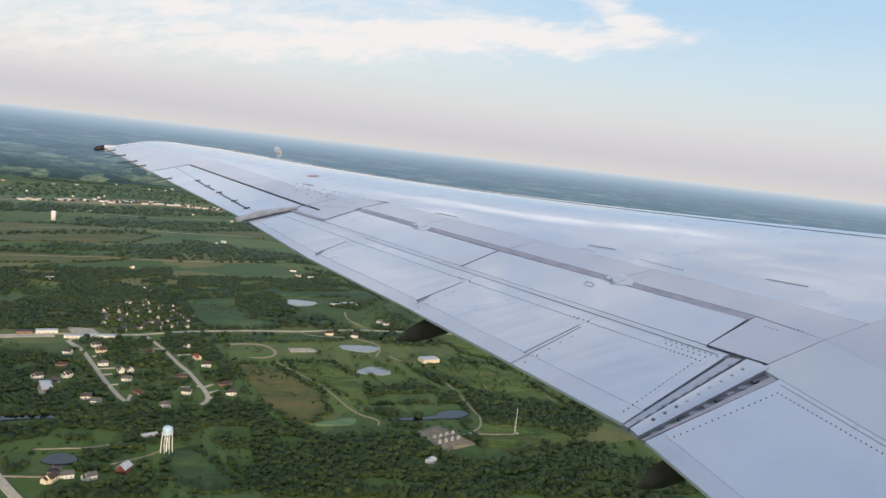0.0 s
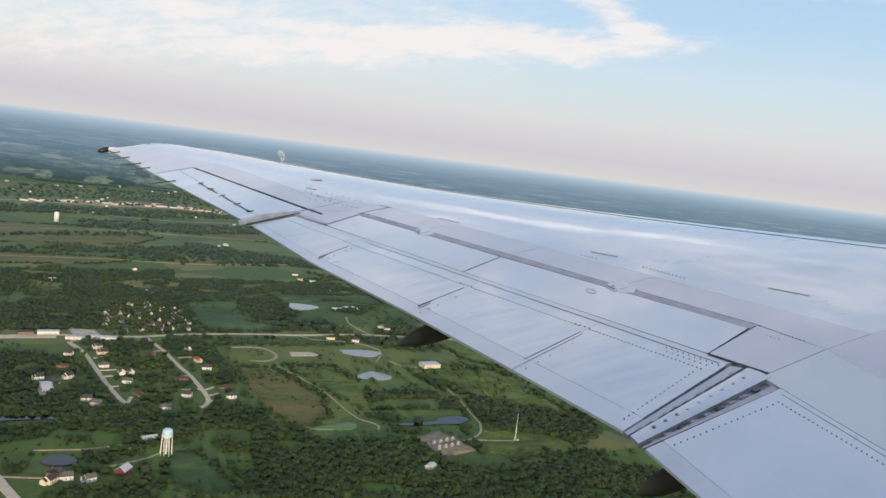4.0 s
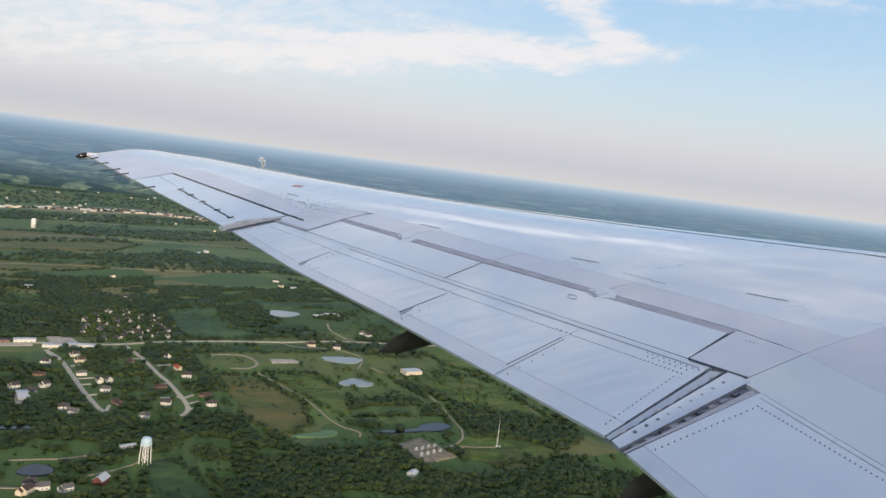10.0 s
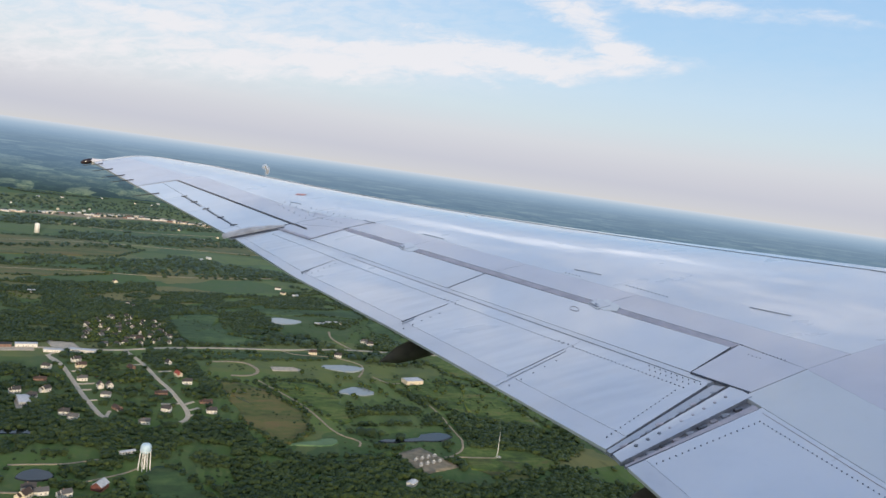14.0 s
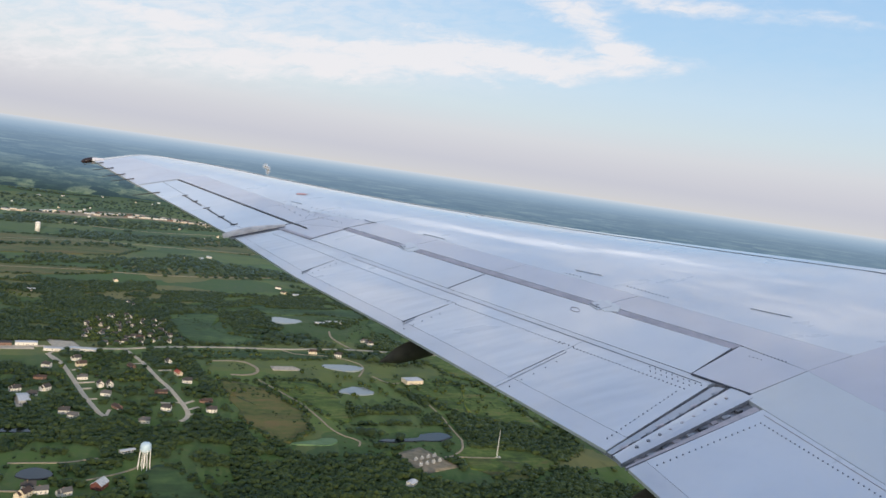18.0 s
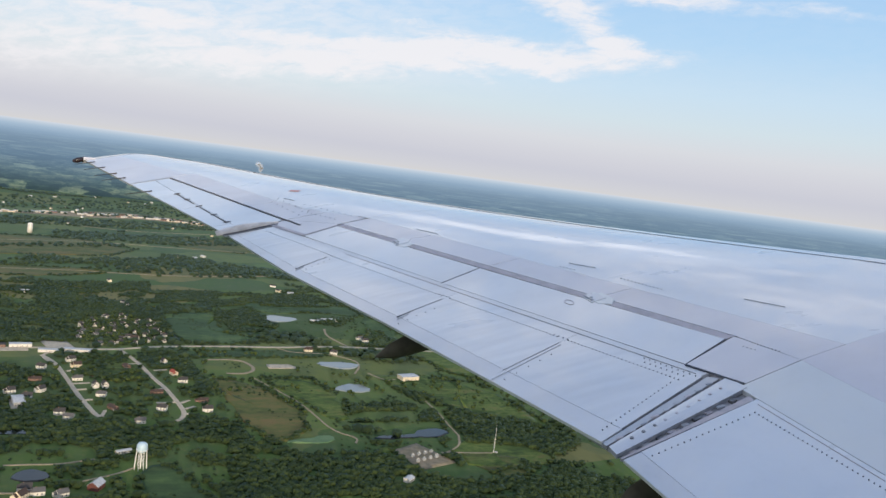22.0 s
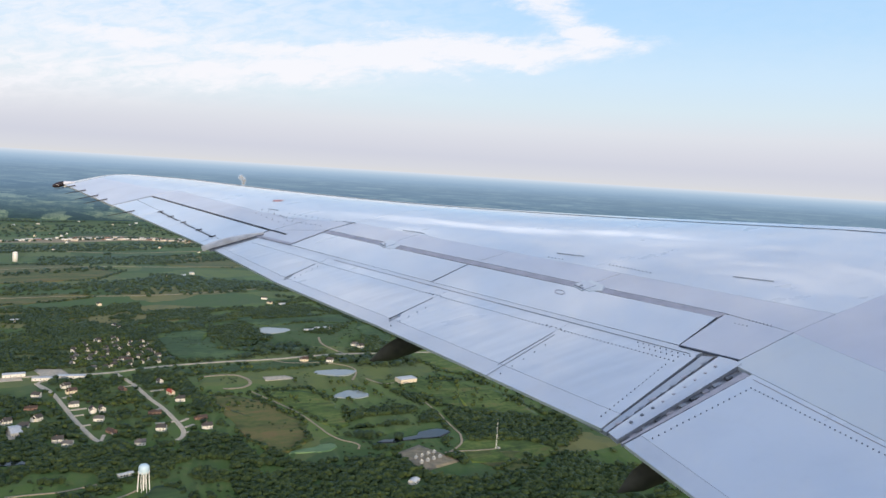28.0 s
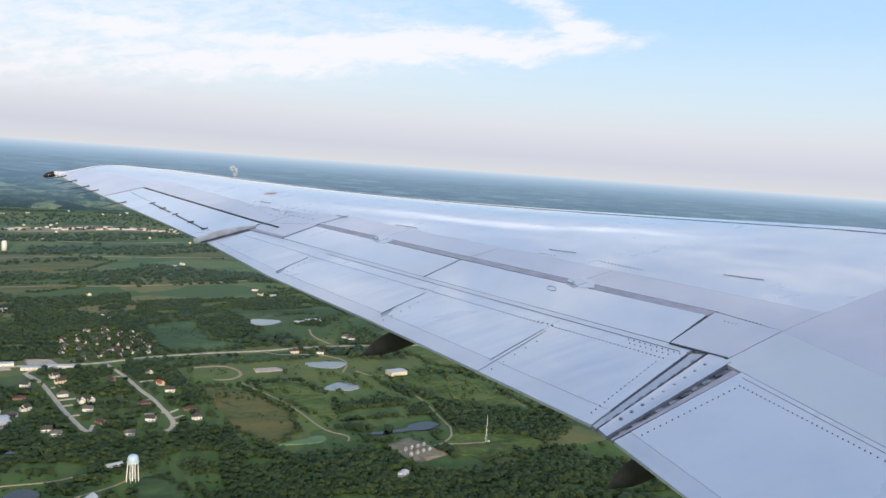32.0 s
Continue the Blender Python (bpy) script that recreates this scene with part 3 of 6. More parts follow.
skin("outer_skin", 9.744, 13.66, cover_line, white_paint, 14, 12, front=SLAT - 0.007, sealed=False)
skin("tip_skin", 13.664, TIP, tip_line, white_paint, 12, 12, front=0.097, sealed=False)
slab("tip_aft_skin", [(tip_line(TIP), TIP), (tip_line(13.664), 13.664), (te(13.664), 13.664), (te(TIP), TIP)], cover_paint, "greyish rear skin of the wing tip", 0.001, 0.001, 0.03, 10, 6, 0.0, False)
slab("spar_cover", [(cover_line(10.30), 10.30), (2.438, 9.748), (2.085, 9.735), (1.600, 10.295)], cover_paint, "greyish riveted panel between spoiler and aileron", 0.002, 0.0, 0.03, 6, 4, 0.0, False)
for a, b in ((13.66, 12.40), (12.40, 11.20), (11.20, 10.304)):
    slab("spar_cover", [(cover_line(a) - 0.002, a), (cover_line(b) - 0.002, b), (hinge(b) + 0.02, b), (hinge(a) + 0.02, a)], cover_paint, "greyish panel ahead of the aileron", 0.0015, 0.0, 0.03, 8, 3, 0.0, False)


def slat(y0, y1):
    """Leading-edge slat: upper lip, nose and lower return."""
    bm = bmesh.new()
    rows = []
    for i in range(9):
        y = y0 + (y1 - y0) * i / 8
        w = SLAT - 0.012 if y < 13.66 else 0.09
        b, c = le(y), le(y) - te(y)
        pts = [(b - w + w * j / 6, top(b - w + w * j / 6, y) + 0.004) for j in range(7)]
        r = 0.009 * c
        z0 = top(b, y) + 0.004
        for k in range(1, 7):
            a = pi * k / 6
            pts.append((b + r * 0.8 * sin(a), z0 - r * (1 - cos(a))))
        pts.append((b - w, z0 - 2 * r - 0.03))
        rows.append([bm.verts.new((x, y, z)) for x, z in pts])
    for r, s in zip(rows, rows[1:]):
        for j in range(len(r) - 1):
            bm.faces.new((r[j], r[j + 1], s[j + 1], s[j]))
    for r in (rows[0], rows[-1]):
        bm.faces.new(r)
    bmesh.ops.recalc_face_normals(bm, faces=bm.faces)
    return part("slat", bm, white_paint, airliner, "leading-edge slat, white painted")


for a, b in ((1.17, 5.2), (5.21, 8.3), (8.31, 11.2), (11.21, 13.655), (13.67, TIP)):
    slat(a, b)


def tip_cap():
    bm = bmesh.new()
    a, b = te(TIP), le(TIP)
    n = 12
    inner, outer, low = [], [], []
    for j in range(n + 1):
        s = j / n
        x = a + (b - a) * s
        out = 0.30 * (1 - s) ** 0.6 * (0.25 + 0.75 * min(1, (1 - s) * 4)) if s < 1 else 0.0
        inner.append(bm.verts.new((x, TIP, top(x, TIP) + 0.002)))
        outer.append(bm.verts.new((x - out * 0.25, TIP + out, top(x, TIP) - 0.012)))
        low.append(bm.verts.new((x - out * 0.2, TIP + out * 0.8, top(x, TIP) - 0.075)))
    for r, s in ((inner, outer), (outer, low)):
        for j in range(n):
            bm.faces.new((r[j], r[j + 1], s[j + 1], s[j]))
    bmesh.ops.recalc_face_normals(bm, faces=bm.faces)
    part("tip_cap", bm, white_paint, airliner, "rounded white wing tip", True)
    bm = bmesh.new()
    lathe(bm, [(0.01, -0.14), (0.03, -0.12), (0.045, -0.07), (0.048, 0.0), (0.036, 0.09), (0.01, 0.14)], 14)
    bmesh.ops.transform(bm, matrix=Matrix.Translation((a - 0.08, TIP + 0.20, 0.0)) @ Euler((0, radians(90), radians(8))).to_matrix().to_4x4(), verts=bm.verts)
    lamp = part("navigation_light", bm, lens, airliner, "dark navigation light at the wing tip", True)
    bm = bmesh.new()
    cyl(bm, (a - 0.02, TIP + 0.19, 0.0), (a + 0.16, TIP + 0.10, -0.01), 0.042, 0.016, 12)
    part("lamp_housing", bm, cover_paint, lamp)


tip_cap()

# band of seal ahead of the spoilers, then the spar cover
slab("seal_strip", [(l_sp(9.70) + 0.0222, 9.70), (l_sp(5.29) + 0.0222, 5.29), (l_sp(5.29) - 0.06, 5.285), (l_sp(9.68) - 0.055, 9.68)], seal_grey, "grey seal strip ahead of the spoilers", 0.001, -0.001, 0.02, 16, 1, 0.0, False)
cover = [9.72, 8.72, 7.56, 6.40, 4.80]
for a, b in zip(cover, cover[1:]):
    slab("spar_cover", [(l_sp(a) + 0.36, a), (l_sp(b) + 0.36, b), (l_sp(b) + 0.024, b), (l_sp(a) + 0.024, a)], cover_paint, "greyish panel over the rear spar", 0.003 if b > 4.9 else 0.004, 0.0, 0.03, 8, 3)
# spoilers
slab("spoiler", [(2.045, 9.675), (2.812, 7.565), (2.372, 7.432), (1.630, 9.562)], white_paint, "closed white spoiler panel", 0.005, 0.001, 0.03, 10, 4)
slab("spoiler", [(2.814, 7.559), (3.665, 5.283), (3.190, 5.140), (2.372, 7.426)], white_paint, "closed white spoiler panel", 0.005, 0.001, 0.03, 10, 4)
# panel outboard of the spoilers
slab("outboard_panel", [(1.5995, 10.2945), (2.0835, 9.7345), (1.634, 9.564), (1.397, 10.25)], cover_paint, "dirty grey panel beside the spoiler", 0.001, 0.0, 0.03, 8, 5, 0.0, False)
# narrow shroud between spoilers and flap
for a, b in ((10.14, 8.75), (8.75, 7.08), (7.08, 5.86), (5.86, 4.97)):
    slab("flap_shroud", [(l_st(a) + 0.003, a), (l_st(b) + 0.003, b), (l_st(b) - 0.07, b), (l_st(a) - 0.07, a)], grey_paint, "narrow shroud strip behind the spoilers", 0.001, -0.0012, 0.03, 6, 1, 0.0, False)
# outboard flap in four pieces, with the thin trailing strip of each
JOINT = [((1.42, 10.13), (0.898, 10.13)), ((1.80, 8.79), (1.218, 8.56)), ((2.40, 7.14), (1.652, 6.94)), ((2.83, 5.92), (1.957, 5.68)), ((3.13, 4.955), (2.197, 4.668))]
for (a, d), (b, c) in zip(JOINT, JOINT[1:]):
    a1, b1 = (l_st(a[1]) - 0.0705, a[1]), (l_st(b[1]) - 0.0705, b[1])
    k = 0.82
    am, bm_ = tuple(Vector(a1).lerp(Vector(d), k)), tuple(Vector(b1).lerp(Vector(c), k))
    slab("flap_section", [a1, b1, bm_, am], flap_paint, "closed white outboard flap section", 0.002, 0.001, 0.035, 10, 5, 0.004)
    am, bm_ = tuple(Vector(a1).lerp(Vector(d), k - 0.006)), tuple(Vector(b1).lerp(Vector(c), k - 0.006))
    slab("trailing_strip", [am, bm_, c, d], grey_paint, "thin trailing-edge strip of the flap", 0.001, -0.0008, 0.022, 8, 1, 0.0, False)
# strut panel in the gap between the two flaps
slab("gap_panel", [(3.30, 4.868), (3.315, 4.70), (2.195, 4.515), (2.20, 4.605)], grey_paint, "narrow worn panel between the flaps", 0.004, 0.004, 0.03, 4, 10, 0.008)
slab("gap_edge_strip", [(3.205, 4.945), (3.262, 4.886), (2.20, 4.622), (2.197, 4.660)], worn_paint, "worn grey seal in the flap gap", 0.003, -0.005, 0.02, 2, 8)
slab("gap_edge_strip", [(3.262, 4.630), (3.256, 4.578), (2.205, 4.477), (2.20, 4.492)], seal_grey, "grey seal in the flap gap", 0.003, -0.006, 0.02, 2, 8)
for i in range(9):
    s = 0.08 + 0.84 * i / 8
    for o, w in ((0.0, 0.030), (1.0, 0.022)):
        bm = bmesh.new()
        x = 3.24 - 1.0 * s
        y = (4.886 - 0.262 * s if o else 4.668 - 0.165 * s) + 0.004 * (i % 3)
        hi = -0.0015 if o else -0.012 - 0.004 * (i % 3)
        box(bm, x - 0.03 - 0.008 * (i % 2), x + 0.02, y - w / 2, y + w / 2, hi - 0.02, hi, 0.003)
        part("gap_bracket", bm, (gap_line, worn_paint, seal_grey)[i % 3] if o else (steel, worn_paint, seal_grey)[i % 3], airliner)
# inboard flap and fixed panels by the root
slab("flap_section", [(3.269, 4.572), (3.281, 1.18), (2.33, 1.18), (2.33, 4.475)], white_paint, "closed white inboard flap", 0.0025, 0.001, 0.035, 12, 5, 0.003)
slab("trailing_strip", [(2.336, 4.474), (2.336, 1.18), (2.20, 1.18), (2.203, 4.462)], grey_paint, "thin trailing-edge strip of the flap", 0.001, -0.001, 0.022, 8, 1, 0.0, False)
slab("fixed_panel", [(3.858, 4.786), (3.858, 1.18), (3.283, 1.18), (3.272, 4.735)], panel_paint, "fixed grey-white panel ahead of the flap", 0.001, 0.001, 0.03, 8, 4, 0.0, False)
slab("fixed_panel", [(3.735, 5.279), (3.855, 4.788), (3.342, 4.7435), (3.195, 5.135)], cover_paint, "greyish panel beside the spoiler", 0.0005, 0.004, 0.04, 6, 4, 0.0, False)
slab("fixed_panel", [(l_sp(4.80) + 0.352, 4.803), (l_sp(4.80) + 0.352, 4.798), (3.86, 4.79), (l_sp(5.27) + 0.02, 5.27)], cover_paint, "grey-white panel at the spoiler's end", 0.001, 0.002, 0.03, 4, 4, 0.0, False)

# aileron with tabs
def tabline(y):
    return 0.557 - (y - 12.54) * 0.2131


aileron = slab("aileron", [(hinge(13.62) - 0.028, 13.62), (hinge(10.30) - 0.028, 10.30), (tabline(10.30) + 0.022, 10.30), (tabline(13.62) + 0.022, 13.64)], white_paint, "white aileron with a dark hinge gap", 0.002, 0.004, 0.03, 12, 4)
for a, b in ((13.72, 12.57), (12.565, 11.645), (11.64, 10.585), (10.58, 10.22)):
    slab("trim_tab", [(tabline(a) + 0.0215, a), (tabline(b) + 0.0215, b), (te(b), b), (te(a), a)], white_paint, "white trim tab on the aileron", 0.0015, 0.003, 0.02, 6, 2, 0.0, False)
for y in (12.52, 12.1, 11.64, 11.1, 10.66):
    bm = bmesh.new()
    cyl(bm, (tabline(y) + 0.05, y, 0.008), (tabline(y) - 0.03, y + 0.01, 0.008), 0.006, 0.005, 6)
    part("tab_actuator_rod", bm, black_rod, airliner)


# raised black strips paint in the dark of the open aileron and tab gaps
slab("hinge_gap_seal", [(hinge(13.60) + 0.007, 13.60), (hinge(10.24) + 0.011, 10.24), (hinge(10.24) - 0.014, 10.24), (hinge(13.60) - 0.010, 13.60)], gap_black, "black strip for the shade in the aileron hinge gap", 0.002, 0.0075, 0.02, 10, 1)
slab("aileron_end_gap", [(hinge(13.62) + 0.01, 13.60), (hinge(13.62) + 0.01, 13.66), (te(13.66), 13.68), (te(13.66), 13.64)], gap_line, "dark gap at the outer end of the aileron", 0.002, 0.0065, 0.02, 2, 6)
slab("fixed_seam", [(hinge(10.24) + 0.022, 10.24), (hinge(9.98) + 0.02, 9.98), (hinge(9.98) - 0.006, 9.98), (hinge(10.24) - 0.006, 10.24)], gap_black, "short black seam beside the aileron", 0.001, 0.006, 0.02, 2, 1)
for a, b in ((12.54, 11.80), (11.58, 11.20), (11.17, 10.63)):
    slab("tab_gap_seal", [(tabline(a) + 0.008, a), (tabline(b) + 0.008, b), (tabline(b) - 0.009, b), (tabline(a) - 0.009, a)], gap_black, "black strip for the shade in the tab gap", 0.002, 0.0075, 0.02, 6, 1)


def end_fairing():
    """Raised fairing between the aileron and the flap, with the open gap beside it."""
    bm = bmesh.new()
    rows = []
    for i in range(13):
        s = i / 12
        x = 1.50 - 0.72 * s
        w, h = 0.015 + 0.05 * sin(pi * min(1, s * 0.62 + 0.05)), 0.010 + 0.05 * sin(pi * min(1.0, s * 0.72 + 0.05)) ** 1.2
        rows.append([bm.verts.new((x, 10.255 + w * cos(a), 0.0 + h * sin(a))) for a in [pi * k / 8 for k in range(9)]])
    for r, s in zip(rows, rows[1:]):
        for j in range(8):
            bm.faces.new((r[j], r[j + 1], s[j + 1], s[j]))
    bm.faces.new(rows[0])
    bm.faces.new(rows[-1])
    bmesh.ops.recalc_face_normals(bm, faces=bm.faces)
    part("end_fairing", bm, tan_fairing, airliner, "scuffed tan fairing between aileron and flap", True)


end_fairing()
# black strip paints in the sooty gap and the fairing's shadow
slab("fairing_gap_seal", [(1.48, 10.204), (1.48, 10.180), (0.86, 10.135), (0.84, 10.206)], black_rod, "sooty black strip for the gap and shadow beside the fairing", 0.001, 0.007, 0.02, 4, 2)
for y, w in ((15.85, 0.30), (15.25, 0.30), (14.6, 0.32), (14.15, 0.32), (12.95, 0.34)):
    bm = bmesh.new()
    x = te(y)
    cyl(bm, (x + 0.08, y, 0.010), (x - w + 0.06, y + 0.10, 0.004), 0.008, 0.004, 6)
    part("static_wick", bm, black_rod, airliner, "thin black static wick")

# hinge fairings below the trailing edge
def hinge_fairing(x, y, length, width, height):
    bm = bmesh.new()
    rows = []
    for i in range(11):
        s = i / 10
        r = max(0.04, sin(pi / 2 * min(1.0, s / 0.5)) ** 0.4 * (1 - 0.5 * max(0, s - 0.5)))
        rows.append([bm.verts.new((x - 0.24 + length * s, y + width / 2 * r * cos(a), -0.33 + height * r * sin(a) + 0.16 * s)) for a in [2 * pi * k / 14 for k in range(14)]])
    for r, s in zip(rows, rows[1:]):
        for j in range(14):
            bm.faces.new((r[j], r[(j + 1) % 14], s[(j + 1) % 14], s[j]))
    bm.faces.new(rows[0][::-1])
    bm.faces.new(rows[-1])
    bmesh.ops.recalc_face_normals(bm, faces=bm.faces)
    part("hinge_fairing", bm, brown_fairing, airliner, "sooty brown flap hinge fairing below the wing", True)


hinge_fairing(1.80, 7.02, 1.6, 0.22, 0.11)
hinge_fairing(2.40, 4.50, 1.5, 0.22, 0.10)

# spoiler hinge brackets on the seal strip, with smeared sealant round them
def sealant(x, y, rx, ry, seed):
    bm = bmesh.new()
    rows = []
    for i in range(22):
        a = 2 * pi * i / 22
        k = 1.0 + 0.55 * noise.noise(Vector((cos(a) * 1.6 + seed, sin(a) * 1.6, 3.0))) + 0.2 * noise.noise(Vector((cos(a) * 5 + seed, sin(a) * 5, 1.0)))
        p = (x + rx * k * cos(a), y + ry * k * sin(a))
        rows.append([bm.verts.new((p[0], p[1], top(*p) + 0.001)), bm.verts.new((p[0] + (x - p[0]) * 0.06, p[1] + (y - p[1]) * 0.06, top(*p) + 0.0058))])
    for i in range(22):
        q = rows[(i + 1) % 22]
        bm.faces.new((rows[i][0], q[0], q[1], rows[i][1]))
    bm.faces.new([r[1] for r in rows])
    bmesh.ops.recalc_face_normals(bm, faces=bm.faces)
    part("sealant_smear", bm, panel_paint, airliner, "pale smear of sealant round a spoiler hinge")


for y in (8.70, 6.40):
    x = l_sp(y) - 0.02
    sealant(x + 0.03, y - 0.04, 0.085, 0.15, y)
    bm = bmesh.new()
    box(bm, x - 0.07, x + 0.07, y - 0.07, y + 0.07, -0.006, 0.009, 0.0015)
    br = part("hinge_bracket", bm, grey_paint, airliner, "light hinge bracket plate over the seal")
    for dx, dy, hx, hy in ((-0.055, 0.03, 0.006, 0.035), (-0.045, -0.04, 0.014, 0.008), (-0.02, 0.01, 0.010, 0.010)):
        bm = bmesh.new()
        box(bm, x + dx - hx, x + dx + hx, y + dy - hy, y + dy + hy, 0.006, 0.014, 0.002)
        part("hinge_lug", bm, gap_line, br, "dark hinge lug")
    bm = bmesh.new()
    cyl(bm, (x - 0.05, y - 0.04, 0.012), (x - 0.05, y + 0.05, 0.012), 0.004, 0.004, 8)
    part("hinge_pin", bm, steel, br, "steel hinge pin")


RIVETS = {}


def dots(rows_, r=0.011, name="rivet", up=0.003, mat=None):
    """Rows of small dark fasteners, each a part: (x0, y0) to (x1, y1), count."""
    key = (r, mat)
    if key not in RIVETS:
        bm = bmesh.new()
        cyl(bm, (0, 0, -0.004), (0, 0, 0.0045), r, r * 0.8, 7)
        RIVETS[key] = bpy.data.meshes.new(name)
        bm.to_mesh(RIVETS[key])
        bm.free()
        RIVETS[key].materials.append(mat or rivet_dark)
    for (x0, y0), (x1, y1), n in rows_:
        for i in range(n):
            s = i / max(1, n - 1)
            x, y = x0 + (x1 - x0) * s, y0 + (y1 - y0) * s
            ob = new(name, RIVETS[key])
            ob.parent = airliner
            ob.location = (x, y, top(x, y) + up)


rv = lambda y, o=0.215: (l_st(y) - o, y)
dots([(rv(10.0, 0.16), rv(8.80, 0.19), 30), (rv(8.75, 0.2), rv(7.16), 44), (rv(7.06), rv(5.96), 36), (rv(5.86), rv(5.0), 30),
      (rv(6.0, 0.20), rv(5.88, 0.20), 4), (rv(7.2, 0.2), rv(7.08, 0.2), 4)], 0.0056)
dots([((3.145, 4.46), (3.172, 3.60), 28), ((3.172, 3.56), (3.18, 1.25), 60), ((3.10, 4.455), (2.36, 4.41), 17),
      ((2.95, 4.995), (2.27, 4.765), 17), (rv(5.35, 0.10), rv(4.98, 0.10), 10), (rv(5.30, 0.15), rv(5.02, 0.15), 8)], 0.0048)
dots([((1.40, 8.52), (1.74, 8.68), 6), ((1.74, 6.84), (2.10, 6.95), 5), ((2.05, 5.60), (2.5, 5.74), 5)], 0.0045)
dots([((2.36, 4.60), (2.55, 4.637), 3)], 0.013, "bolt", 0.011)
dots([((2.64, 4.655), (3.16, 4.77), 6)], 0.012, "bolt", 0.010, seal_grey)
dots([((1.85, 10.5), (2.1, 9.95), 8), ((1.95, 10.8), (2.3, 9.95), 9), ((3.44, 7.16), (3.5, 7.02), 5), ((3.72, 6.62), (3.85, 6.24), 12), ((3.78, 5.10), (3.83, 4.95), 7), ((3.68, 5.13), (3.71, 5.05), 4)], 0.005)
dots([((1.62, 11.2), (1.78, 10.4), 6), ((1.72, 11.3), (1.95, 10.3), 7)], 0.007, "rivet", 0.003, seal_grey)


def stroke(name, a, b, w, mat, label):
    """A thin painted line, as a flat strip a hair above the skin."""
    a, b = Vector(a), Vector(b)
    d = (b - a).normalized()
    n = Vector((-d.y, d.x)) * w / 2
    bm = bmesh.new()
    rows = []
    for i in range(5):
        p = a.lerp(b, i / 4)
        rows.append([bm.verts.new((q.x, q.y, top(q.x, q.y) + h)) for q, h in ((p - n, 0.002), (p - n, 0.0055), (p + n, 0.0055), (p + n, 0.002))])
    for r, s in zip(rows, rows[1:]):
        for j in range(3):
            bm.faces.new((r[j], r[j + 1], s[j + 1], s[j]))
    bmesh.ops.recalc_face_normals(bm, faces=bm.faces)
    part(name, bm, mat, airliner, label)


for a, b in (((3.55, 7.19), (3.68, 6.95)), ((4.255, 5.735), (4.40, 5.46)), ((2.36, 9.88), (2.44, 9.68)), ((1.79, 11.26), (1.88, 11.06)), ((2.75, 9.0), (2.88, 8.7))):
    stroke("marking_line", a, b, 0.0065, line_grey, "thin dark painted walkway line")
def drain_ring(x, y, r):
    """A thin painted ring on the spoiler."""
    bm = bmesh.new()
    rows = [[bm.verts.new((x + q * cos(a) * 0.8, y + q * sin(a) * 1.3, top(x, y) + z)) for q, z in ((r, 0.001), (r, 0.005), (r - 0.006, 0.005), (r - 0.006, 0.001))] for a in [2 * pi * k / 20 for k in range(20)]]
    for i in range(20):
        for j in range(3):
            bm.faces.new((rows[i][j], rows[i][j + 1], rows[(i + 1) % 20][j + 1], rows[(i + 1) % 20][j]))
    bmesh.ops.recalc_face_normals(bm, faces=bm.faces)
    part("ring_marking", bm, seal_grey, airliner, "thin grey ring marking")


drain_ring(3.085, 6.44, 0.042)
for a, b, w in ((8.7, 7.8, 0.0015), (7.8, 6.6, 0.0022), (6.6, 5.0, 0.0035)):
    stroke("shroud_seal", (l_st(a) - 0.071, a), (l_st(b) - 0.071, b), w, gap_line if a < 7 else seal_grey, "dark seal behind the shroud strip")
stroke("sooty_edge", (1.40, 10.23), (1.645, 9.575), 0.05, seal_grey, "sooty grey edge beside the spoiler")
stroke("spoiler_end_seal", (2.06, 9.694), (1.635, 9.578), 0.022, seal_grey, "dark seal at the spoiler's outer end")
# dark seals beside the joints between the flap sections
for (a, d), twin in ((JOINT[1], 0.0), (JOINT[2], 0.0), (JOINT[3], 0.042)):
    f, r = Vector(a).lerp(Vector(d), 0.22), Vector(a).lerp(Vector(d), 0.84)
    stroke("joint_seal", f, r, 0.0016 if twin or a[1] > 8 else 0.0028, gap_line, "dark seal along a flap joint")
    if twin:
        stroke("joint_seal", f + Vector((0.0, -twin * 0.8)), Vector(a).lerp(Vector(d), 0.99) + Vector((0.0, -twin)), 0.0018, gap_line, "dark seal along a flap joint")
    else:
        stroke("joint_seal", Vector(a).lerp(Vector(d), 0.66) + Vector((0, -0.004)), r + Vector((0, -0.006)), 0.007 if a[1] < 8 else 0.004, seam_dark, "dark open end of a flap joint")
        stroke("joint_seal", Vector(a).lerp(Vector(d), 0.70) + Vector((0, -0.035)), Vector(a).lerp(Vector(d), 0.86) + Vector((0, -0.045)), 0.004, gap_line, "short dark seam beside a flap joint")
stroke("open_seam", (3.330, 4.742), (3.184, 5.130), 0.020, seam_dark, "dark open seam behind the fixed panel")
stroke("open_seam", (3.660, 5.281), (3.192, 5.1385), 0.004, seam_dark, "dark open seam at the spoiler's inner end")
stroke("open_seam", (2.812, 7.562), (2.372, 7.429), 0.006, gap_line, "dark seam between the spoilers")
stroke("edge_line", (3.225, 4.52), (3.24, 1.3), 0.002, seal_grey, "thin grey line along the flap's front edge")
stroke("red_marking", (1.95, 11.64), (2.06, 11.55), 0.07, red_mark, "small faded red marking")

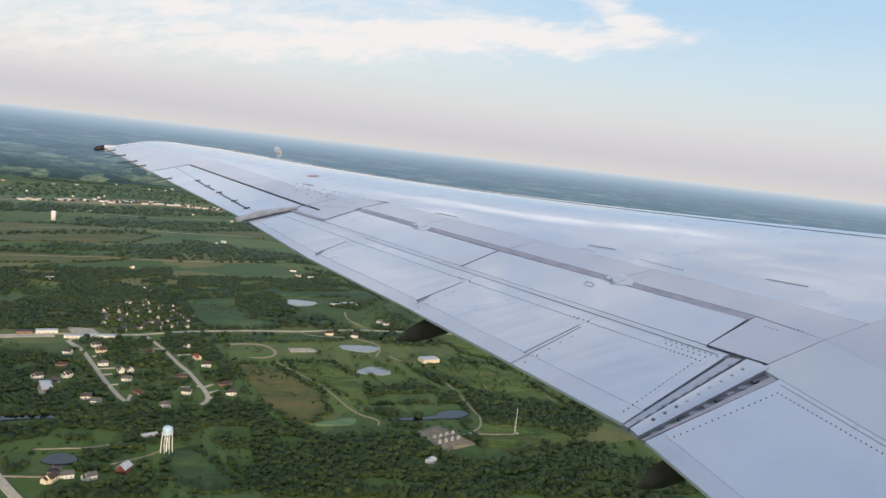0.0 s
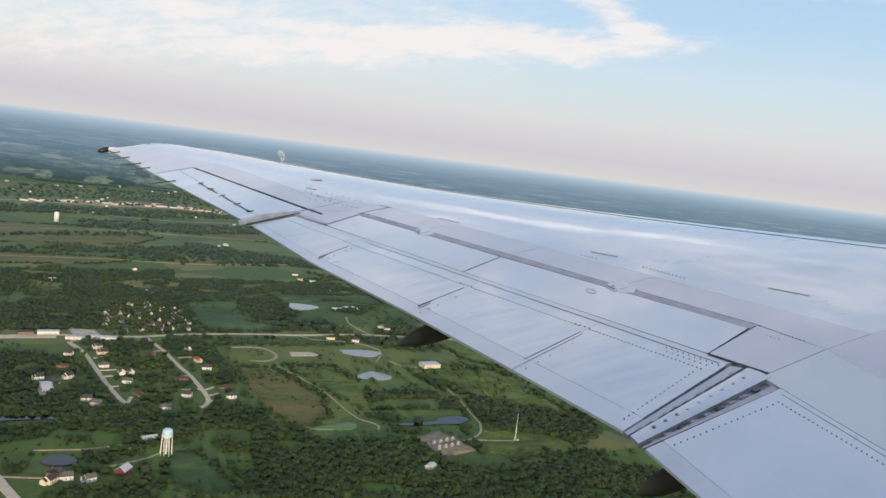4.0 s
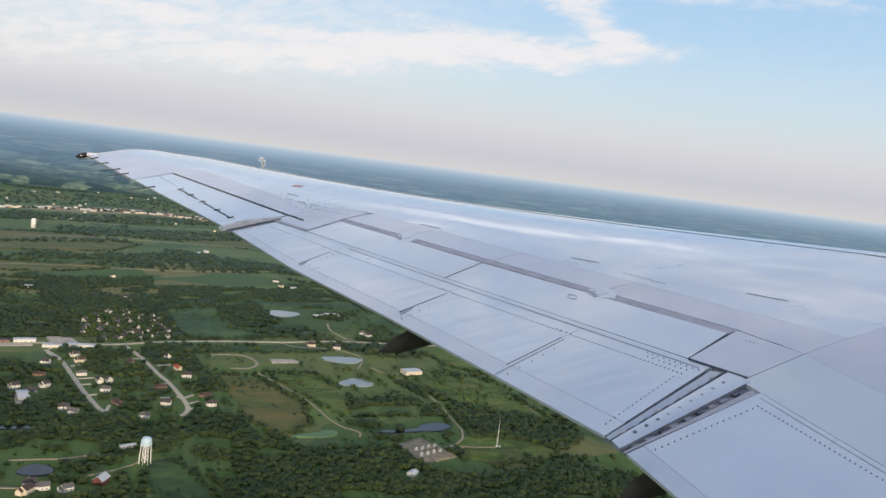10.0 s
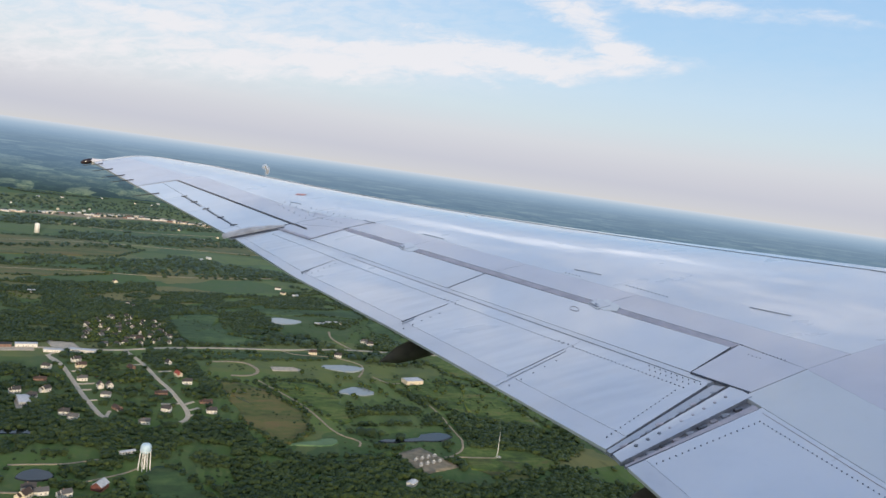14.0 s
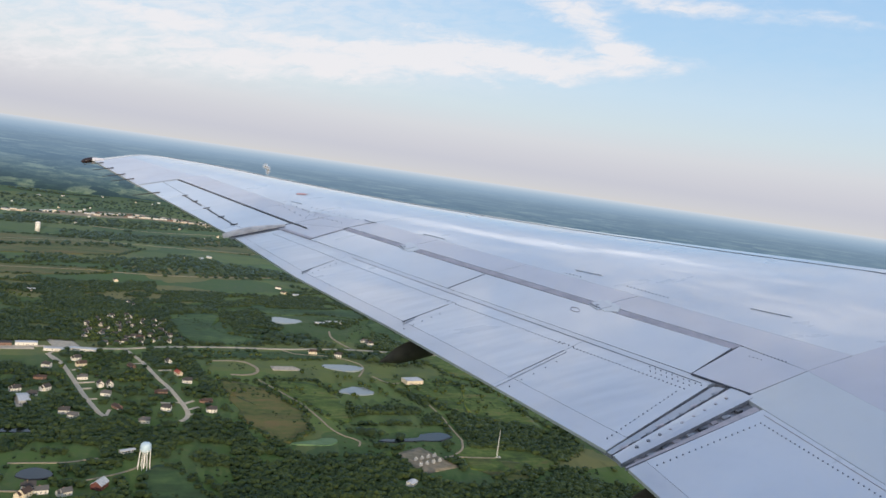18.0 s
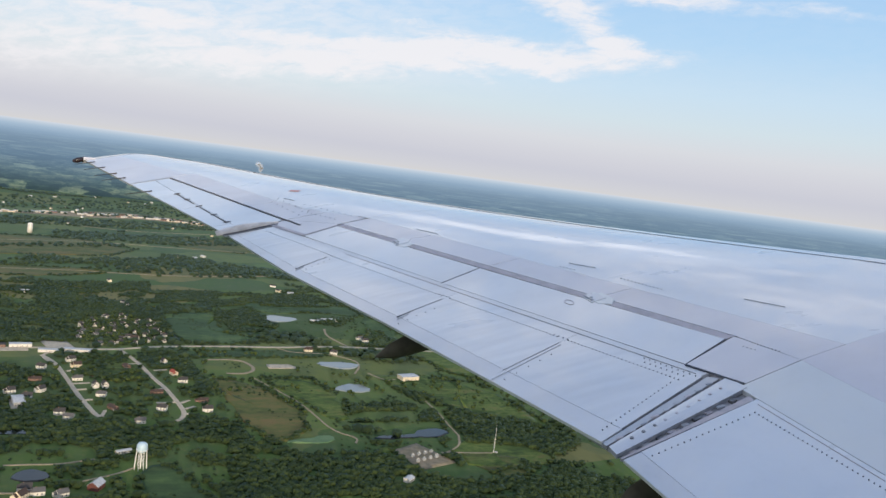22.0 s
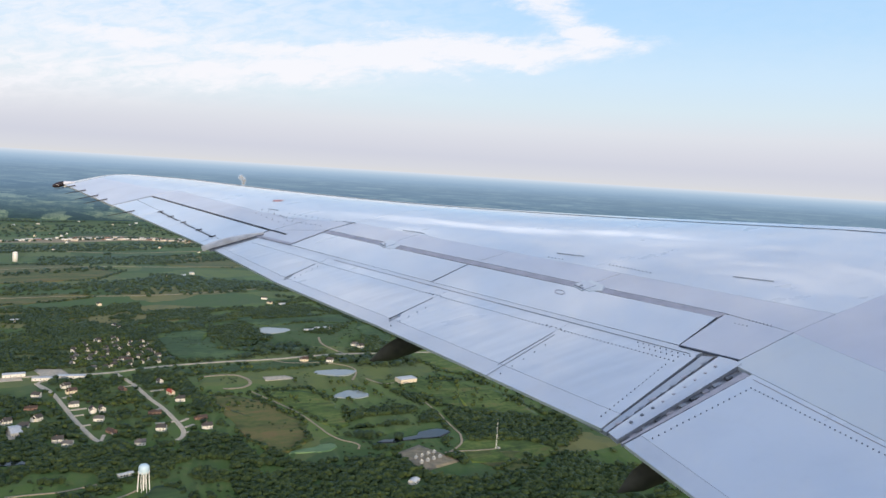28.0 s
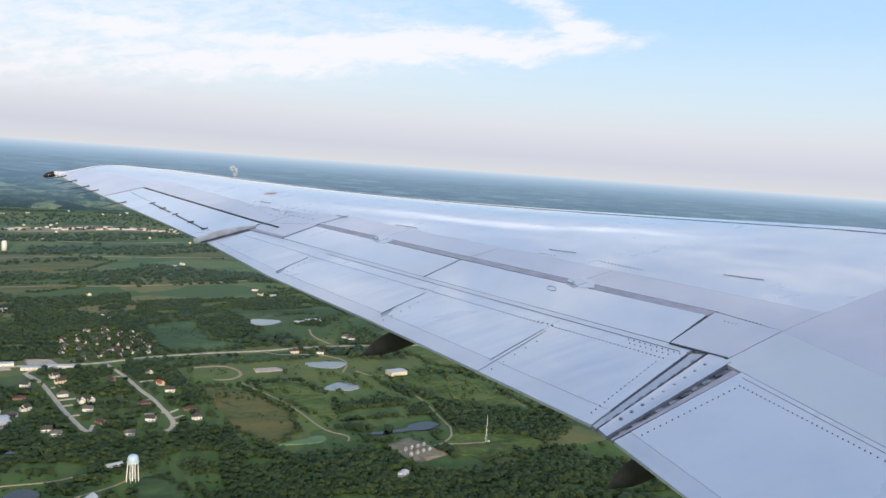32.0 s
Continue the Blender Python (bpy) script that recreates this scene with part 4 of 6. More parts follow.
def fuselage():
    """Plain unseen fuselage wall that shades the wing and closes off the aircraft's body."""
    prof = [(1.15, -1.2)] + [(1.15, z) for z in (0.0, 1.2, 2.2)] + [(-0.50 + 1.65 * cos(a), 2.2 + 1.65 * sin(a)) for a in [pi * k / 16 for k in range(1, 16)]] + [(-2.1, 2.2), (-2.1, -1.2)]
    vs, fs, n = [], [], len(prof)
    for x, k in ((-20.0, 0.55), (-14.0, 1.0), (0.0, 1.0), (12.0, 1.0), (17.0, 0.6)):
        vs += [(x, -0.45 + (y + 0.45) * k, 1.4 + (z - 1.4) * k) for y, z in prof]
    for i in range(4):
        for j in range(n):
            fs.append((i * n + j, (i + 1) * n + j, (i + 1) * n + (j + 1) % n, i * n + (j + 1) % n))
    fs += [tuple(range(n)), tuple(range(5 * n - 1, 4 * n - 1, -1))]
    ob = mesh_object("wall_fuselage", vs, fs, white_paint, True)
    ob.matrix_world = airliner.matrix_world.copy()
    tagged(ob, "white painted curved fuselage wall beside the wing", "aircraft wall", kind="structure")


fuselage()

# ---------------------------------------------------------------- the land
def hgt(x, y):
    return (3.5 * sin(x / 170 + 0.6) * cos(y / 210) + 4.0 * sin((x + y) / 390 + 1.1) + 1.2 * sin(x / 73 - y / 91)) * min(1.0, hypot(x, y) / 500)


def ground_sheet():
    radii = [0, 150, 350] + [350 + 4500 * ((i / 150) ** 1.25) for i in range(1, 151)]
    seg = 240
    vs, fs = [(0, 0, hgt(0, 0))], []
    for r in radii[1:]:
        for k in range(seg):
            a = 2 * pi * k / seg
            vs.append((r * sin(a), r * cos(a), hgt(r * sin(a), r * cos(a))))
    for k in range(seg):
        fs.append((0, 1 + (k + 1) % seg, 1 + k))
    for i in range(len(radii) - 2):
        o, p = 1 + i * seg, 1 + (i + 1) * seg
        for k in range(seg):
            fs.append((o + k, o + (k + 1) % seg, p + (k + 1) % seg, p + k))
    g = mesh_object("ground", vs, fs, ground_mat, True)
    tagged(g, "rolling green farmland and rough grass", "ground", kind="structure")
    # far wall whose land and haze are glowing colour
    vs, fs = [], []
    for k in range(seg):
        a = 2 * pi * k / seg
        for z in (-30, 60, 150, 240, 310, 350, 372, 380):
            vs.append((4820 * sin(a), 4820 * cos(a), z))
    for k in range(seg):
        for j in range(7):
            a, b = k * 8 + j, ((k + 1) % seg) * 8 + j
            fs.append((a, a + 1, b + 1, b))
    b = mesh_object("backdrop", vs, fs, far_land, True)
    tagged(b, "blue-green far land up to the horizon, with haze painted in", "backdrop", kind="structure")


ground_sheet()


def smooth_loop(p, rounds=2, closed=True):
    for _ in range(rounds):
        q = []
        for i in range(len(p) if closed else len(p) - 1):
            a, b = p[i], p[(i + 1) % len(p)]
            q += [(a[0] * 0.75 + b[0] * 0.25, a[1] * 0.75 + b[1] * 0.25), (a[0] * 0.25 + b[0] * 0.75, a[1] * 0.25 + b[1] * 0.75)]
        p = q if closed else [p[0]] + q + [p[-1]]
    return p


ROADS, POLYS = [], []


def road(name, pts, width, mat):
    width *= {"gravel_lane": 0.72, "gravel_path": 0.75, "village_street": 0.82}.get(name, 1.0)
    p = smooth_loop(pts, 2, False)
    dense = []
    for a, b in zip(p, p[1:]):
        n = max(1, int(hypot(b[0] - a[0], b[1] - a[1]) / 12))
        dense += [(a[0] + (b[0] - a[0]) * i / n, a[1] + (b[1] - a[1]) * i / n) for i in range(n)]
    dense.append(p[-1])
    ROADS.append((dense, width))
    vs, fs = [], []
    for i, (x, y) in enumerate(dense):
        a, b = dense[max(0, i - 1)], dense[min(len(dense) - 1, i + 1)]
        d = Vector((b[0] - a[0], b[1] - a[1])).normalized()
        nx, ny = -d.y * width / 2, d.x * width / 2
        z = hgt(x, y) + 0.75
        vs += [(x - nx * 1.25, y - ny * 1.25, z - 0.7), (x - nx, y - ny, z), (x + nx, y + ny, z), (x + nx * 1.25, y + ny * 1.25, z - 0.7)]
    for i in range(len(dense) - 1):
        o = i * 4
        for j in range(3):
            fs.append((o + j, o + j + 4, o + j + 5, o + j + 1))
    ob = mesh_object(name, vs, fs, mat)
    return tagged(ob, "pale %s winding between fields and trees" % name.replace("_", " "), "road", kind="structure")


def ragged(p, amount):
    """The outline with uneven, wandering edges."""
    q = []
    for a, b in zip(p, p[1:] + p[:1]):
        n = max(1, int(hypot(b[0] - a[0], b[1] - a[1]) / 12))
        for i in range(n):
            x, y = a[0] + (b[0] - a[0]) * i / n, a[1] + (b[1] - a[1]) * i / n
            q.append((x + amount * (noise.noise(Vector((x / 45, y / 45, 2.0))) + 0.5 * noise.noise(Vector((x / 16, y / 16, 5.0)))),
                      y + amount * (noise.noise(Vector((x / 45, y / 45, 9.0))) + 0.5 * noise.noise(Vector((x / 16, y / 16, 7.0))))))
    return q


def sheet(name, pts, mat, lift, rounds=2, rings=10, rag=0.0):
    p = smooth_loop(pts, rounds)
    if rag:
        p = ragged(p, rag)
    cx, cy = sum(q[0] for q in p) / len(p), sum(q[1] for q in p) / len(p)
    vs, fs, n = [(cx, cy, hgt(cx, cy) + lift)], [], len(p)
    for i in range(1, rings + 1):
        s = i / rings
        for q in p:
            x, y = cx + (q[0] - cx) * s, cy + (q[1] - cy) * s
            vs.append((x, y, hgt(x, y) + lift))
    for q in p:
        vs.append((cx + (q[0] - cx) * 1.002, cy + (q[1] - cy) * 1.002, hgt(*q) - 0.5))
    for k in range(n):
        fs.append((0, 1 + k, 1 + (k + 1) % n))
    for i in range(rings):
        o, q = 1 + i * n, 1 + (i + 1) * n
        for k in range(n):
            fs.append((o + k, q + k, q + (k + 1) % n, o + (k + 1) % n))
    return mesh_object(name, vs, fs, mat, True)


def pond(name, pts, mat):
    POLYS.append(pts)
    cx, cy = sum(q[0] for q in pts) / len(pts), sum(q[1] for q in pts) / len(pts)
    p = ragged(smooth_loop(pts, 1), 9.0)
    vs = [(x, y, hgt(cx, cy) + 1.4) for x, y in p] + [(cx + (x - cx) * 1.06, cy + (y - cy) * 1.06, hgt(x, y) - 0.4) for x, y in p]
    n = len(p)
    fs = [tuple(range(n))] + [(k, n + k, n + (k + 1) % n, (k + 1) % n) for k in range(n)]
    ob = mesh_object(name, vs, fs, mat)
    me = ob.data
    if me.polygons[0].normal.z < 0:
        me.flip_normals()
    words = {"algae": "small pond covered in pale green algae", "water_dark": ""}.get("algae" if name == "algae_pond" else "", "still pond among grass and trees")
    return tagged(ob, words, "pond", kind="structure")


def pad(name, pts, mat):
    POLYS.append(pts)
    return tagged(sheet(name, pts, mat, 0.6, 0, 4), "pale %s beside low buildings" % name.replace("_", " "), name.replace("_", " "), kind="structure")


def field(pts, mat):
    words = {crop: "smooth dark green crop field", meadow: "green mown meadow", olive: "dry olive pasture", brown: "bare brown soil"}[mat]
    FIELDS.append(pts)
    return tagged(sheet("field", pts, mat, 0.45, 1, 12, 15.0), words, "field", kind="structure")


FIELDS, WOODS, HEDGES = [], [], []


def wood(pts, density):
    WOODS.append((pts, density))


def hedge(pts, width):
    HEDGES.append((pts, width))


# seen near the middle of the flight
road("country_road", [(-183, 1447), (-38, 1465), (23, 1460), (87, 1459), (125, 1473), (175, 1488), (278, 1493), (386, 1486), (459, 1503), (559, 1513), (705, 1492), (1010, 1427), (1439, 1347)], 7, asphalt)
road("village_street", [(-24, 1417), (-2, 1372), (14, 1292), (31, 1198), (41, 1154), (51, 1112), (58, 1100)], 7, asphalt)
road("village_street", [(100, 1456), (125, 1367), (138, 1281), (152, 1227), (158, 1187), (167, 1129), (166, 1104), (158, 1086), (152, 1082)], 7, asphalt)
road("loop_road", [(232, 1391), (292, 1396), (310, 1359), (309, 1330), (290, 1306), (257, 1306)], 5, gravel)
road("gravel_path", [(296, 1289), (341, 1179), (353, 1122), (361, 1033), (389, 1003), (378, 982)], 3.2, gravel)
road("gravel_path", [(563, 1169), (560, 1104), (552, 1055), (546, 1000)], 3, gravel)
road("gravel_lane", [(-45, 943), (-17, 944), (12, 943), (35, 952), (48, 956)], 3.5, gravel)
road("gravel_lane", [(-105, 880), (-27, 867), (-18, 874)], 4, gravel)
road("gravel_lane", [(29, 893), (61, 909), (76, 918), (89, 930)], 3, gravel)
road("gravel_path", [(385, 1482), (406, 1452), (480, 1455), (525, 1414), (518, 1373), (490, 1323)], 4, gravel)
road("farm_drive", [(529, 1653), (517, 1599), (527, 1550), (540, 1512)], 4, gravel)
road("highway", [(-453, 3406), (-109, 3727), (45, 3861), (265, 3971), (487, 3890), (932, 3815)], 16, gravel)
road("driveway", [(-2, 1372), (-14, 1382), (-24, 1417), (-11, 1436)], 4, concrete)
road("driveway", [(14, 1323), (27, 1333)], 4, concrete)
road("driveway", [(23, 1256), (47, 1259)], 4, concrete)
road("driveway", [(27, 1225), (42, 1227)], 4, concrete)
road("driveway", [(38, 1174), (49, 1176)], 4, concrete)
road("driveway", [(59, 1100), (64, 1126)], 4, concrete)
road("driveway", [(143, 1323), (164, 1327)], 4, concrete)
road("driveway", [(127, 1368), (107, 1364)], 4, concrete)
road("driveway", [(152, 1227), (136, 1213)], 4, concrete)
road("driveway", [(164, 1160), (146, 1155), (133, 1156)], 4, concrete)
road("driveway", [(166, 1154), (180, 1167)], 4, concrete)
road("driveway", [(169, 1129), (184, 1140)], 4, concrete)
road("driveway", [(168, 1109), (178, 1111)], 4, concrete)
pond("pond", [(421, 1778), (454, 1776), (507, 1747), (445, 1710), (417, 1730)], water_pale)
pond("pond", [(436, 1392), (476, 1405), (513, 1389), (509, 1365), (482, 1353), (444, 1372)], water_pale)
pond("pond", [(424, 1237), (471, 1270), (491, 1222), (457, 1214), (430, 1224)], water_pale)
pond("algae_pond", [(279, 997), (321, 1010), (338, 1024), (352, 1018), (352, 996), (316, 989)], algae)
pond("pond", [(407, 1004), (471, 1000), (497, 1029), (527, 1024), (538, 1005), (477, 994), (424, 993)], water_dark)
pond("pond", [(-40, 915), (-30, 929), (-13, 929), (5, 912), (-4, 901), (-29, 902)], water_dark)
pond("pond", [(-129, 1058), (-28, 1058), (-24, 1042), (-127, 1039)], water_dark)
pad("parking_lot", [(-31, 1513), (14, 1503), (28, 1460), (-16, 1458)], concrete)
pad("parking_lot", [(337, 1367), (380, 1371), (395, 1349), (337, 1341)], concrete)
pad("parking_lot", [(-184, 1450), (-47, 1464), (-44, 1442), (-181, 1433)], concrete)
pad("parking_lot", [(-59, 1197), (-45, 1196), (-39, 1147), (-50, 1143)], concrete)
field([(-372, 2814), (-13, 2920), (207, 2712), (115, 2517), (-318, 2423)], olive)
field([(-299, 2287), (36, 2286), (134, 2253), (-3, 2168), (-274, 2104)], olive)
field([(190, 1763), (318, 1811), (298, 1615), (377, 1549), (302, 1508), (208, 1515)], crop)
field([(389, 1921), (659, 1898), (673, 1762), (546, 1814), (418, 1796)], crop)
field([(23, 1437), (95, 1440), (129, 1275), (83, 1261), (15, 1356)], meadow)
field([(224, 1274), (288, 1273), (339, 1137), (332, 1048), (269, 987), (242, 1079)], olive)
field([(311, 1289), (399, 1288), (424, 1175), (394, 1055), (357, 1135)], meadow)
field([(93, 936), (134, 934), (172, 809), (89, 823)], crop)
field([(524, 906), (595, 919), (600, 866), (559, 842), (521, 867)], olive)
field([(523, 1342), (711, 1266), (735, 1013), (623, 1077), (533, 1251)], meadow)
field([(398, 969), (434, 974), (442, 943), (404, 941)], meadow)
field([(202, 1460), (546, 1476), (436, 1420), (305, 1408), (206, 1413)], crop)
field([(39, 1301), (72, 1301), (76, 1288), (43, 1289)], brown)
field([(259, 3190), (605, 3211), (640, 2835), (365, 2853)], olive)
field([(679, 1867), (924, 1534), (955, 1344), (719, 1522), (622, 1618)], crop)
wood([(-262, 2020), (197, 2142), (193, 1792), (211, 1538), (14, 1503), (-189, 1491)], 0.75)
wood([(187, 2023), (441, 2041), (663, 2009), (679, 1867), (397, 1888), (193, 1792)], 1)
wood([(313, 1780), (390, 1854), (418, 1765), (432, 1681), (403, 1610), (322, 1618)], 1)
wood([(120, 1392), (161, 1443), (204, 1394), (215, 1274), (219, 1184), (203, 1185), (184, 1306), (134, 1340)], 1)
wood([(-172, 1369), (-25, 1339), (1, 1194), (37, 1084), (135, 1076), (221, 1143), (247, 990), (174, 940), (137, 963), (84, 951), (36, 966), (-118, 977)], 0.8)
wood([(234, 1001), (306, 952), (369, 955), (503, 915), (499, 841), (583, 839), (647, 880), (728, 870), (700, 707), (471, 732), (182, 796), (150, 961)], 1)
wood([(420, 1146), (496, 1157), (574, 1123), (535, 1061), (407, 1066)], 1)
wood([(529, 1241), (577, 1200), (594, 1079), (631, 1090), (698, 1057), (739, 956), (667, 910), (551, 957), (534, 1018), (550, 1139)], 1)
wood([(-51, 3086), (341, 3186), (641, 3285), (599, 3057), (217, 2866), (-45, 2858)], 1)
wood([(37, 2402), (266, 2423), (417, 2341), (247, 2224), (50, 2290)], 1)
wood([(-339, 2577), (177, 2791), (172, 2709), (-332, 2524)], 1)
wood([(-305, 2330), (-28, 2418), (-33, 2337), (-293, 2244)], 1)
wood([(-436, 3280), (-82, 3520), (465, 3706), (670, 3579), (-74, 3246), (-396, 2992)], 0.9)
wood([(9, 1194), (98, 1068), (62, 1009), (4, 1035)], 0.8)
wood([(-110, 914), (75, 886), (81, 801), (-98, 833)], 0.8)
wood([(5, 979), (82, 960), (72, 887), (12, 903)], 0.6)
wood([(396, 985), (549, 953), (630, 915), (527, 912), (424, 928)], 1)
wood([(520, 2058), (667, 1831), (719, 1522), (756, 1747), (645, 2170)], 0.5)
wood([(598, 1627), (685, 1570), (613, 1488), (559, 1513)], 1)
wood([(499, 1717), (600, 1759), (638, 1745), (557, 1667)], 0.5)
wood([(651, 1969), (792, 1690), (841, 1387), (799, 1408), (725, 1743)], 0.7)
hedge([(123, 1340), (150, 1230)], 6)
hedge([(237, 1495), (225, 1340)], 6)
hedge([(301, 1289), (346, 1096)], 6)
hedge([(448, 1312), (540, 1269)], 6)
hedge([(248, 1434), (350, 1426)], 6)
hedge([(383, 1341), (404, 1305)], 6)
hedge([(476, 1270), (510, 1218)], 6)
hedge([(711, 1266), (770, 1066)], 6)
hedge([(756, 1303), (842, 1156)], 6)
hedge([(-253, 1954), (-66, 1868)], 6)
hedge([(332, 1341), (393, 1323)], 6)
HOUSES = [
    (103, 1346, "brick", 20),
    (172, 1300, "red", 20),
    (163, 1368, "white", 10),
    (182, 1255, "white", 0),
    (54, 1238, "white", 10),
    (67, 1237, "white", 10),
    (-21, 1339, "white", 0),
    (-18, 1221, "white", 20),
    (139, 1125, "white", 5),
    (74, 1134, "brick", 30),
    (199, 1163, "brick", 10),
    (201, 1121, "white", 0),
    (62, 1191, "grey", 10),
    (139, 1201, "brick", 0),
    (29, 1349, "cream", 20),
    (21, 1383, "white", 0),
    (-23, 858, "cream", 30),
    (-19, 875, "white", 0),
    (-7, 866, "grey", 10),
    (15, 861, "grey", 0),
    (443, 1466, "cream", 0),
    (492, 1455, "white", 0),
    (586, 1573, "grey", 0),
    (592, 1554, "white", 30),
    (-26, 1277, "brick", 0),
    (31, 1276, "grey", 10),
    (-56, 1217, "white", 0),
    (-33, 1190, "white", 20),
    (107, 1076, "grey", 0),
    (9, 1115, "white", 0),
    (20, 1096, "grey", 10),
    (128, 1531, "cream", 0),
]
# further along and behind
road("country_road", [(-548, 3230), (-403, 2564), (-232, 1842), (-157, 1490), (-158, 1238), (-145, 1078), (-104, 956), (-60, 837), (-18, 754)], 9, asphalt)
road("country_road", [(-974, 1358), (-863, 1395), (-783, 1434), (-530, 1473), (-248, 1478)], 6, gravel)
road("farm_drive", [(-280, 1142), (-240, 1148), (-197, 1147)], 5, concrete)
field([(-965, 1938), (-468, 2167), (-503, 1801), (-670, 1520), (-855, 1457)], crop)
field([(-970, 1317), (-722, 1385), (-465, 1380), (-466, 1101), (-659, 1164), (-955, 1167)], meadow)
field([(-953, 1141), (-783, 1061), (-608, 1004), (-585, 916), (-727, 920), (-938, 986)], meadow)
field([(-424, 1017), (-220, 1125), (-186, 878), (-375, 797), (-386, 941)], crop)
field([(-958, 2235), (-792, 2527), (-737, 2322), (-864, 2130)], brown)
wood([(-728, 1309), (-649, 1030), (-599, 860), (-633, 830), (-660, 1008), (-726, 1225)], 1)
wood([(-831, 977), (-786, 984), (-761, 896), (-831, 895)], 1)
wood([(-424, 2332), (-283, 2083), (-376, 1579), (-537, 1614)], 1)
road("country_road", [(719, 1787), (900, 1774), (1178, 1825), (1528, 1876)], 7, asphalt)
road("service_road", [(905, 1770), (942, 1593), (970, 1463), (938, 1350), (928, 1288), (940, 1200)], 5, concrete)
pond("pond", [(818, 1377), (835, 1464), (864, 1448), (872, 1364), (845, 1347)], water_pale)
pad("substation_yard", [(418, 950), (466, 974), (496, 902), (436, 882)], yard_gravel)
road("gravel_lane", [(546, 1000), (530, 962), (500, 938), (488, 936)], 4, gravel)
road("gravel_lane", [(500, 938), (535, 932), (566, 930)], 4, gravel)
road("gravel_lane", [(560, 1290), (536, 1284), (520, 1330)], 4, gravel)
field([(505, 985), (640, 975), (655, 885), (520, 868)], meadow)
pad("parking_lot", [(977, 1576), (1030, 1604), (1050, 1508), (986, 1475)], concrete)
field([(1116, 1100), (1283, 1200), (1554, 1333), (1572, 1012), (1550, 845), (1089, 898)], crop)
field([(695, 1965), (871, 2275), (1194, 2216), (1130, 1851), (723, 1815)], crop)
field([(653, 1664), (885, 1701), (926, 1318), (760, 1259), (679, 1341)], meadow)
wood([(1096, 1322), (1187, 1358), (1346, 1364), (1144, 1202), (1086, 993), (986, 947), (996, 1083)], 1)
wood([(1219, 1473), (1491, 1739), (1552, 1541), (1346, 1364)], 1)
road("country_road", [(1560, 2321), (1677, 1704), (1635, 1589), (1524, 1598)], 6, asphalt)
road("country_road", [(1792, 1313), (1812, 1151), (1840, 1012)], 6, asphalt)
road("country_road", [(2366, 1291), (2377, 1183), (2399, 1055), (2418, 944)], 6, asphalt)
field([(1954, 1619), (2050, 1621), (2105, 1475), (1983, 1446)], olive)
field([(1608, 1424), (1724, 1458), (1780, 1288), (1726, 1155), (1639, 1203)], meadow)
field([(1983, 1149), (2114, 1165), (2075, 1048), (1966, 1037)], meadow)
field([(1958, 2268), (2242, 2368), (2388, 2256), (2062, 2156)], crop)
pond("pond", [(1880, 1246), (1913, 1251), (1902, 1221), (1880, 1224)], water_pale)
pond("pond", [(1912, 1098), (1947, 1087), (1923, 1061)], water_pale)
wood([(1700, 2018), (1999, 1842), (1920, 1561), (1748, 1523), (1666, 1663)], 0.8)
wood([(2103, 1435), (2215, 1331), (2236, 1075), (2112, 1138)], 0.7)
road("country_road", [(2298, 1563), (2360, 1323), (2390, 1174), (2429, 1042)], 6, asphalt)
road("country_lane", [(2129, 1385), (2226, 1401), (2325, 1421)], 5, gravel)
field([(2779, 1125), (2850, 1146), (2868, 1034), (2818, 1013)], brown)
field([(2842, 1239), (3062, 1233), (3067, 1016), (2876, 1057)], crop)
field([(2758, 1680), (2903, 1626), (2897, 1487), (2750, 1542)], meadow)
field([(2360, 1587), (2579, 1579), (2697, 1532), (2540, 1507), (2360, 1495)], meadow)
field([(2403, 1311), (2582, 1372), (2666, 1240), (2491, 1206)], olive)
wood([(2540, 1507), (2759, 1497), (2800, 1300), (2590, 1081), (2551, 1189)], 0.85)
wood([(2103, 1956), (2340, 2031), (2475, 1785), (2265, 1732)], 0.8)
HOUSES += [
    (-278, 1192, "white", 0),
    (-286, 1210, "brick", 37),
    (-520, 2768, "cream", 74),
    (-457, 2552, "grey", 21),
    (-374, 2244, "white", 58),
    (-717, 3293, "white", 5),
    (1008, 1413, "brick", 42),
    (974, 1656, "cream", 79),
    (1022, 1722, "grey", 26),
    (1036, 1689, "white", 63),
    (1242, 1605, "white", 10),
    (1288, 1699, "brick", 47),
    (1272, 1598, "cream", 84),
    (1298, 1620, "grey", 31),
    (1293, 1564, "white", 68),
    (1346, 1691, "white", 15),
    (1270, 1734, "brick", 52),
    (1769, 1518, "cream", 89),
    (1918, 1317, "grey", 36),
    (1922, 1177, "white", 73),
    (1677, 1246, "white", 20),
    (2257, 1384, "brick", 57),
    (2322, 1141, "cream", 4),
    (2366, 1137, "grey", 41),
    (2396, 930, "white", 78),
    (2366, 912, "white", 25),
    (1787, 1350, "brick", 62),
    (2031, 1277, "cream", 9),
    (2339, 1144, "grey", 46),
    (2267, 1369, "white", 83),
    (2275, 1439, "white", 30),
    (2238, 1315, "brick", 67),
    (2339, 1261, "cream", 14),
    (2285, 1251, "grey", 51),
    (2619, 1209, "white", 88),
    (2893, 1014, "white", 35),
    (2897, 965, "brick", 72),
    (2459, 1683, "cream", 19),
    (2517, 1680, "grey", 56),
    (2427, 1378, "white", 3),
]

# ---------------------------------------------------------------- trees
rng = np.random.default_rng(7)


